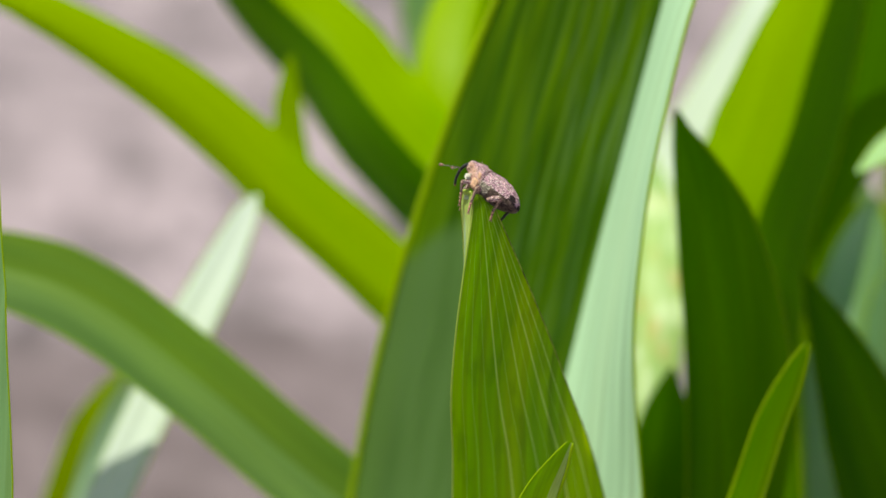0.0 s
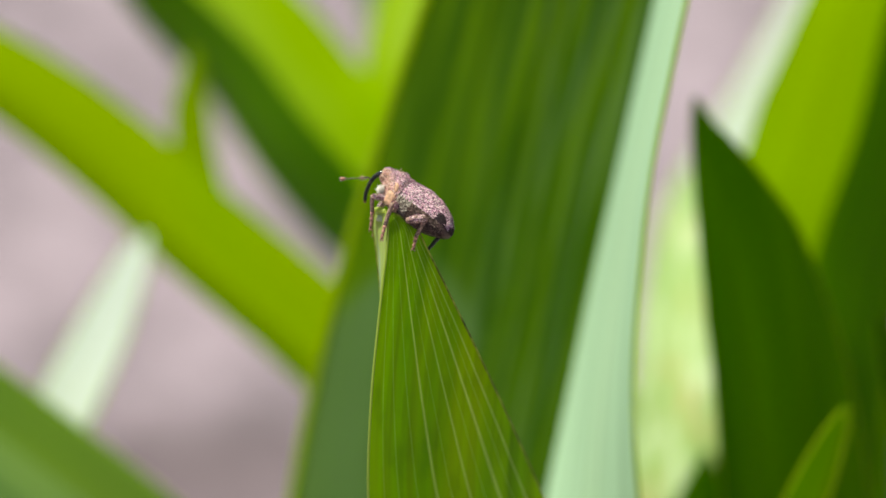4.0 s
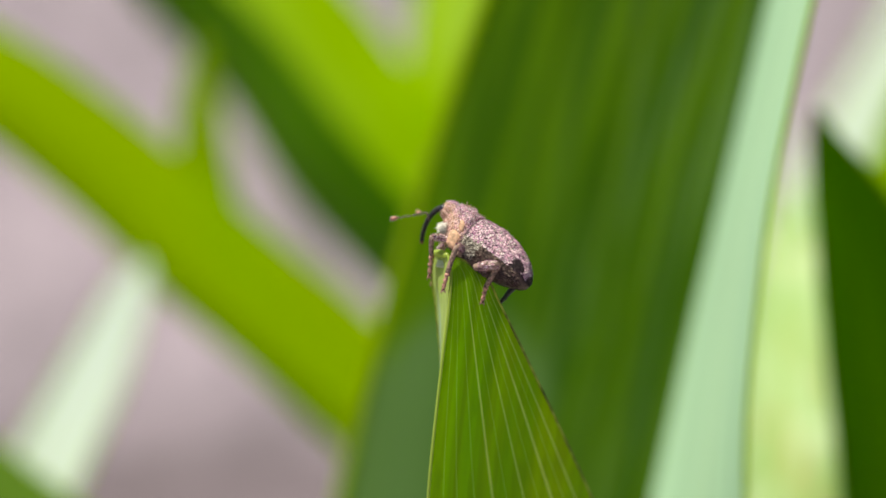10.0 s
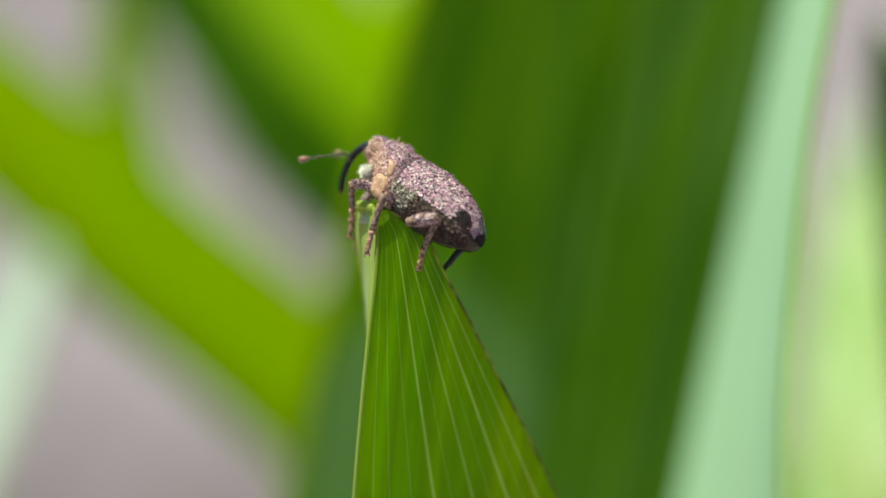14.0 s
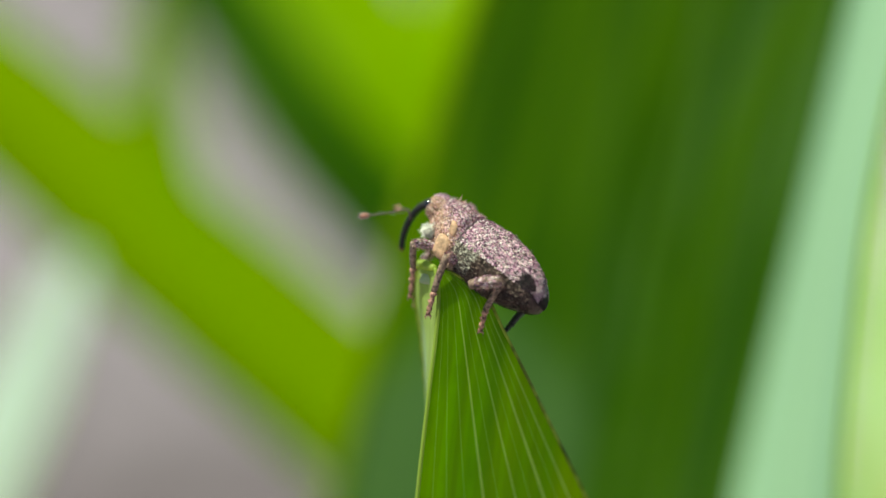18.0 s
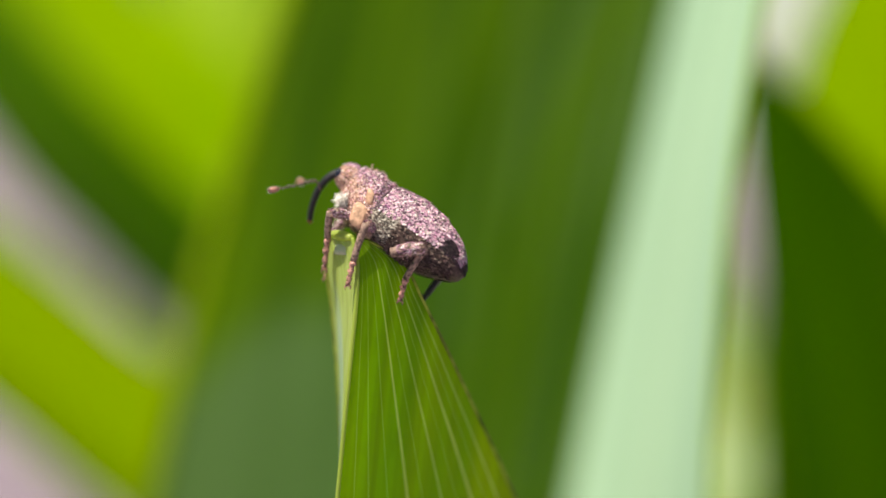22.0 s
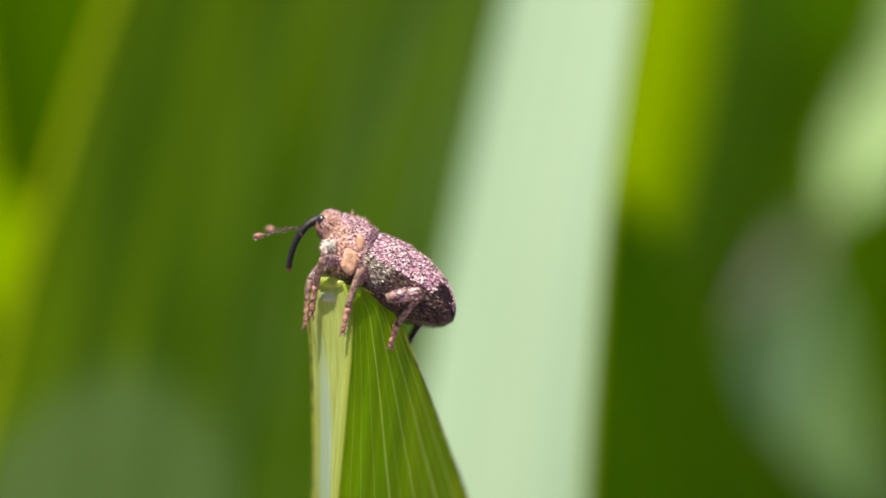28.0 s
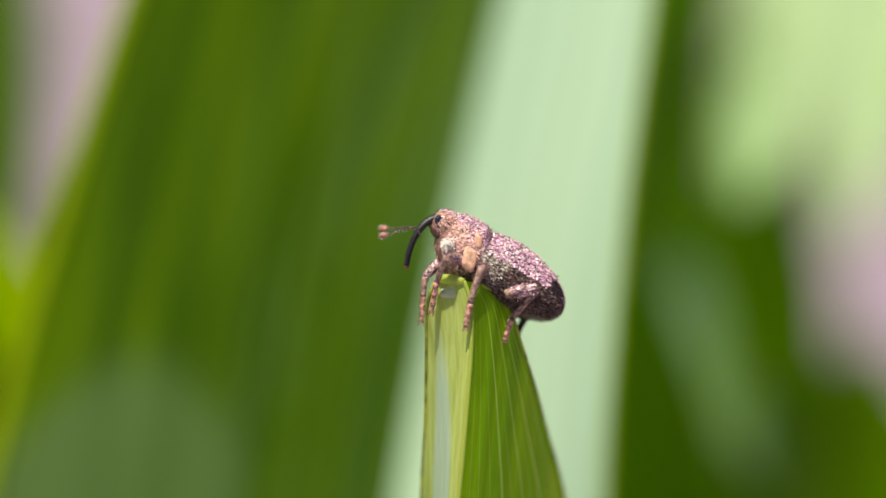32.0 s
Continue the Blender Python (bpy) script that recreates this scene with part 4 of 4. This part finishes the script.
            v += [on_body(*(c - s)), on_body(*(c + s)), on_body(*(c + d))]
            f.append((k, k + 1, k + 2))
        return tagged(part(name, mesh_of(name, v, f), material, parent, label), kind="stuff")

    tuft("throat_tuft", (1.84, 0.47, -0.52), (0.1, 0.5, -0.7), 0.065, 0.19, 420, SCALE_WHITE, thorax, "tuft of white hairs at the throat")
    tuft("back_tuft", (1.74, 0.10, 0.44), (0.2, 0, 1), 0.05, 0.07, 260, SCALE_TAN, thorax)
    tuft("back_tuft", (1.74, 0.12, 0.46), (0.2, 0, 1), 0.04, 0.08, 120, SCALE_DARK, thorax)
    tuft("back_tuft", (1.02, 0.20, 0.42), (-0.2, 0, 1), 0.06, 0.09, 50, SCALE_DARK, thorax)
    for table, x, n in ((THORAX, 1.55, 40), (THORAX, 1.25, 40), (TRUNK, 0.6, 36), (TRUNK, 0.1, 36), (TRUNK, -0.5, 36), (TRUNK, -1.0, 36)):
        for a in (-40, 0, 40):
            y, z = shell_point(table, x, a)
            tuft("bristle_coat", (x, y, z), (-0.7, y * 0.5, 0.6), 0.03, 0.06, n // 3, SCALE_GREY, body)
    v, f = [], []
    for _ in range(2600):
        px, a = rng.uniform(0.98, 2.0), rng.uniform(-165, 165)
        y, z = shell_point(THORAX, px, a)
        c = Vector((px, y, z)) * 1.0
        d = (Vector((rng.gauss(-0.2, 0.5), y * 1.4, z * 1.4)) + Vector([rng.gauss(0, 0.3) for _ in range(3)])).normalized() * rng.uniform(0.05, 0.11)
        s = d.cross(Vector((0.3, 0.5, 0.8))).normalized() * 0.007
        k = len(v)
        v += [on_body(*(c - s)), on_body(*(c + s)), on_body(*(c + d))]
        f.append((k, k + 1, k + 2))
    tagged(part("fuzz", mesh_of("fuzz", v, f), SCALE_TAN, thorax), kind="stuff")
    # snout
    arc = spline([(2.26, 0, 0.10), (2.44, -0.02, -0.03), (2.56, -0.05, -0.27), (2.585, -0.1, -0.56), (2.54, -0.18, -0.85), (2.43, -0.27, -1.16), (2.31, -0.35, -1.37)], 22)
    radii = np.interp(np.linspace(0, 1, 22), [0, 0.2, 0.7, 1], [0.190, 0.105, 0.082, 0.076]) / 1000
    snout = part("snout", mesh_of("snout", *tube([on_body(*p) for p in arc], radii, 12)), SNOUT, weevil_root, "long curved glossy black snout")
    blob("snout_tip", (2.29, -0.355, -1.40), (0.07, 0.07, 0.05), SNOUT_TIP, snout, n=10, label="reddish snout tip")

    # legs: hip, knee, ankle, foot, in the leaf frame
    def leg(points, fat, material, foot=FOOT):
        hip, knee, ankle, toe = [Vector(p) for p in points]
        f = spline([hip, hip.lerp(knee, 0.5) + Vector((0, 0, 0.03)), knee], 12)
        r = [fat * k / 1000 for k in np.interp(np.linspace(0, 1, 12), [0, 0.3, 0.65, 0.9, 1], [0.7, 0.9, 1.05, 0.8, 0.45])]
        thigh = part("leg", mesh_of("leg", *tube([place(*p) for p in f], r, 12)), material, weevil_root)
        if material is LEG:
            v, fc = [], []
            for i in range(260):
                k = rng.uniform(0.15, 0.98)
                c = hip.lerp(knee, k) + Vector((0, 0, 0.03 * math.sin(k * 3.14)))
                d = Vector([rng.gauss(0, 1) for _ in range(3)])
                run = (knee - hip).normalized()
                d = (d - run * d.dot(run)).normalized()
                rad = fat * float(np.interp(k, [0, 0.3, 0.65, 0.9, 1], [0.7, 0.9, 1.05, 0.8, 0.45])) + 0.008
                s = run.cross(d) * 0.022
                n0 = len(v)
                v += [place(*(c + d * rad - s)), place(*(c + d * rad + s)), place(*(c + d * (rad + 0.012) + run * 0.07))]
                fc.append((n0, n0 + 1, n0 + 2))
            tagged(part("scale_coat", mesh_of("scale_coat", v, fc), SCALE_PINK, thigh), kind="stuff")
        t = spline([knee, knee.lerp(ankle, 0.5) + Vector((-0.02, 0, 0.0)), ankle], 10)
        part("shin", mesh_of("shin", *tube([place(*p) for p in t], [k / 1000 for k in np.linspace(0.100, 0.082, 10)], 10)), material, thigh)
        knots, rad = [], []
        for i in range(13):
            k = i / 12
            knots.append(place(*(ankle.lerp(toe, k) + Vector((0.012 * math.sin(i * 2.1), 0, 0)))))
            rad.append((0.060 + 0.034 * max(0, math.sin(k * 3.2 * math.pi * 2 - 0.6))) / 1000 * (1.1 - 0.25 * k))
        v, fc = tube(knots, rad, 9)
        for j in (-1, 1):
            claw = [toe, toe + Vector((j * 0.075, 0.02, -0.05)), toe + Vector((j * 0.06, 0.06, -0.13))]
            cv, cf = tube([place(*p) for p in claw], [0.00003, 0.000022, 0.000008], 6)
            part("claw", mesh_of("claw", cv, cf), foot, thigh)
        part("foot", mesh_of("foot", v, fc), foot, thigh, "lobed reddish foot")
        if material is LEG_DARK:
            return thigh
        # short pale bristles along the shin
        v, fc = [], []
        for i in range(280):
            c = (knee.lerp(ankle, rng.random()) if i % 4 != 1 else ankle.lerp(toe, rng.random())) if i % 2 else hip.lerp(knee, rng.uniform(0.2, 1))
            d = Vector([rng.gauss(0, 1) for _ in range(3)]).normalized()
            rad = 0.055 if i % 2 else fat * 0.95
            s = d.cross(Vector((0.2, 0.5, 0.8))).normalized() * 0.010
            k = len(v)
            v += [place(*(c + d * rad * 0.8 - s)), place(*(c + d * rad * 0.8 + s)), place(*(c + d * (rad + 0.06) + Vector((0, 0, -0.04))))]
            fc.append((k, k + 1, k + 2))
        tagged(part("bristle_coat", mesh_of("bristle_coat", v, fc), SCALE_TAN, thigh), kind="stuff")
        return thigh

    leg([(0.45, -0.42, 0.60), (-0.19, -0.64, 0.72), (-0.21, -0.16, 0.09), (-0.28, 0.03, -0.68)], 0.125, LEG)
    leg([(0.52, 0.50, 0.70), (0.02, 0.72, 0.20), (-0.08, 0.70, -0.30), (-0.17, 0.68, -0.92)], 0.125, LEG)
    leg([(0.95, -0.62, 0.20), (0.67, -0.97, 0.43), (0.34, -0.84, -0.50), (0.20, -0.82, -1.08)], 0.125, LEG)
    leg([(1.05, 0.25, 0.10), (0.86, -0.15, -0.20), (1.10, -0.28, -0.50), (1.20, -0.25, -0.80)], 0.09, LEG_DARK, LEG_DARK)
    leg([(1.26, -1.12, -0.30), (2.10, -1.38, -0.19), (1.66, -0.78, -0.95), (1.53, -0.62, -1.50)], 0.17, LEG)
    leg([(2.20, 0.30, -0.50), (2.64, 0.04, -0.98), (2.32, -0.08, -1.34), (2.11, -0.18, -1.57)], 0.13, LEG_DARK, LEG_DARK)
    blob("hip", (0.78, 0.62, -0.82), (0.16, 0.16, 0.16), LEG, weevil_root)
    blob("hip", (1.50, 0.30, -0.80), (0.17, 0.17, 0.17), LEG, weevil_root)
    blob("hip", (1.50, -0.30, -0.80), (0.17, 0.17, 0.17), LEG, weevil_root)

    # feelers: stalk bent at the elbow, with a swollen end
    feelers = []
    for start, elbow, tip in (((-0.30, 0.40, 1.26), (-0.39, 0.42, 1.50), (-1.55, 0.29, 1.32)), ((-0.28, 0.56, 1.28), (-0.37, 0.66, 1.50), (-0.69, 1.63, 1.49))):
        at = place(*start)
        stalk = [place(*p) - at for p in spline([start, Vector(start).lerp(elbow, 0.6), elbow, Vector(elbow).lerp(tip, 0.5), Vector(elbow).lerp(tip, 0.84)], 34)]
        rr = [0.000013 + 0.000013 * abs(math.sin(i * 1.05)) for i in range(34)]
        ob = new("antenna", mesh_of("antenna", *tube(stalk, rr, 8)))
        ob.data.materials.append(FEELER)
        ob.parent = weevil_root
        ob.location = at - ROOT
        tagged(ob, "thin jointed feeler with a swollen club")
        axis = (Vector(tip) - Vector(elbow)).normalized()
        c = [place(*(Vector(tip) + axis * q)) - at for q in (-0.20, -0.13, -0.05, 0.03, 0.08, 0.10)]
        club = new("club", mesh_of("club", *tube(c, [0.00002, 0.000066, 0.000085, 0.000072, 0.00004, 0.00001], 12)))
        club.data.materials.append(CLUB)
        club.parent = ob
        v, f = [], []
        for q in range(120):
            c = Vector(elbow).lerp(tip, rng.random() ** 0.7) if q % 2 else Vector(tip) + axis * rng.uniform(-0.15, 0.06)
            d = (Vector([rng.gauss(0, 1) for _ in range(3)]).normalized() + axis * 0.5).normalized()
            rad = 0.02 if q % 2 else 0.07
            s = d.cross(Vector((0.2, 0.5, 0.8))).normalized() * 0.007
            k = len(v)
            v += [place(*(c + d * rad - s)) - at, place(*(c + d * rad + s)) - at, place(*(c + d * (rad + 0.05))) - at]
            f.append((k, k + 1, k + 2))
        hair = new("feeler_fuzz", mesh_of("feeler_fuzz", v, f))
        hair.data.materials.append(SCALE_WHITE)
        hair.parent = ob
        tagged(hair, kind="stuff")
        feelers.append(ob)
    return feelers


FEELERS = build_weevil()


# ---- what moves ----
def motions():
    at = place(-0.30, 0.40, 1.26) - ROOT
    rows = []
    for t, lift in ((0, 17), (1, 15), (2, 16), (3, 10), (4, 6), (5, 2), (6.5, 0), (9, 0), (11, -2), (13, 0), (17, 2), (21, -2), (24, 1), (28, 0), (30, 2), (32, 0)):
        rows.append((t, Matrix.Translation(at) @ Matrix.Rotation(radians(lift), 4, "Y")))
    walk(FEELERS[0], rows)


motions()
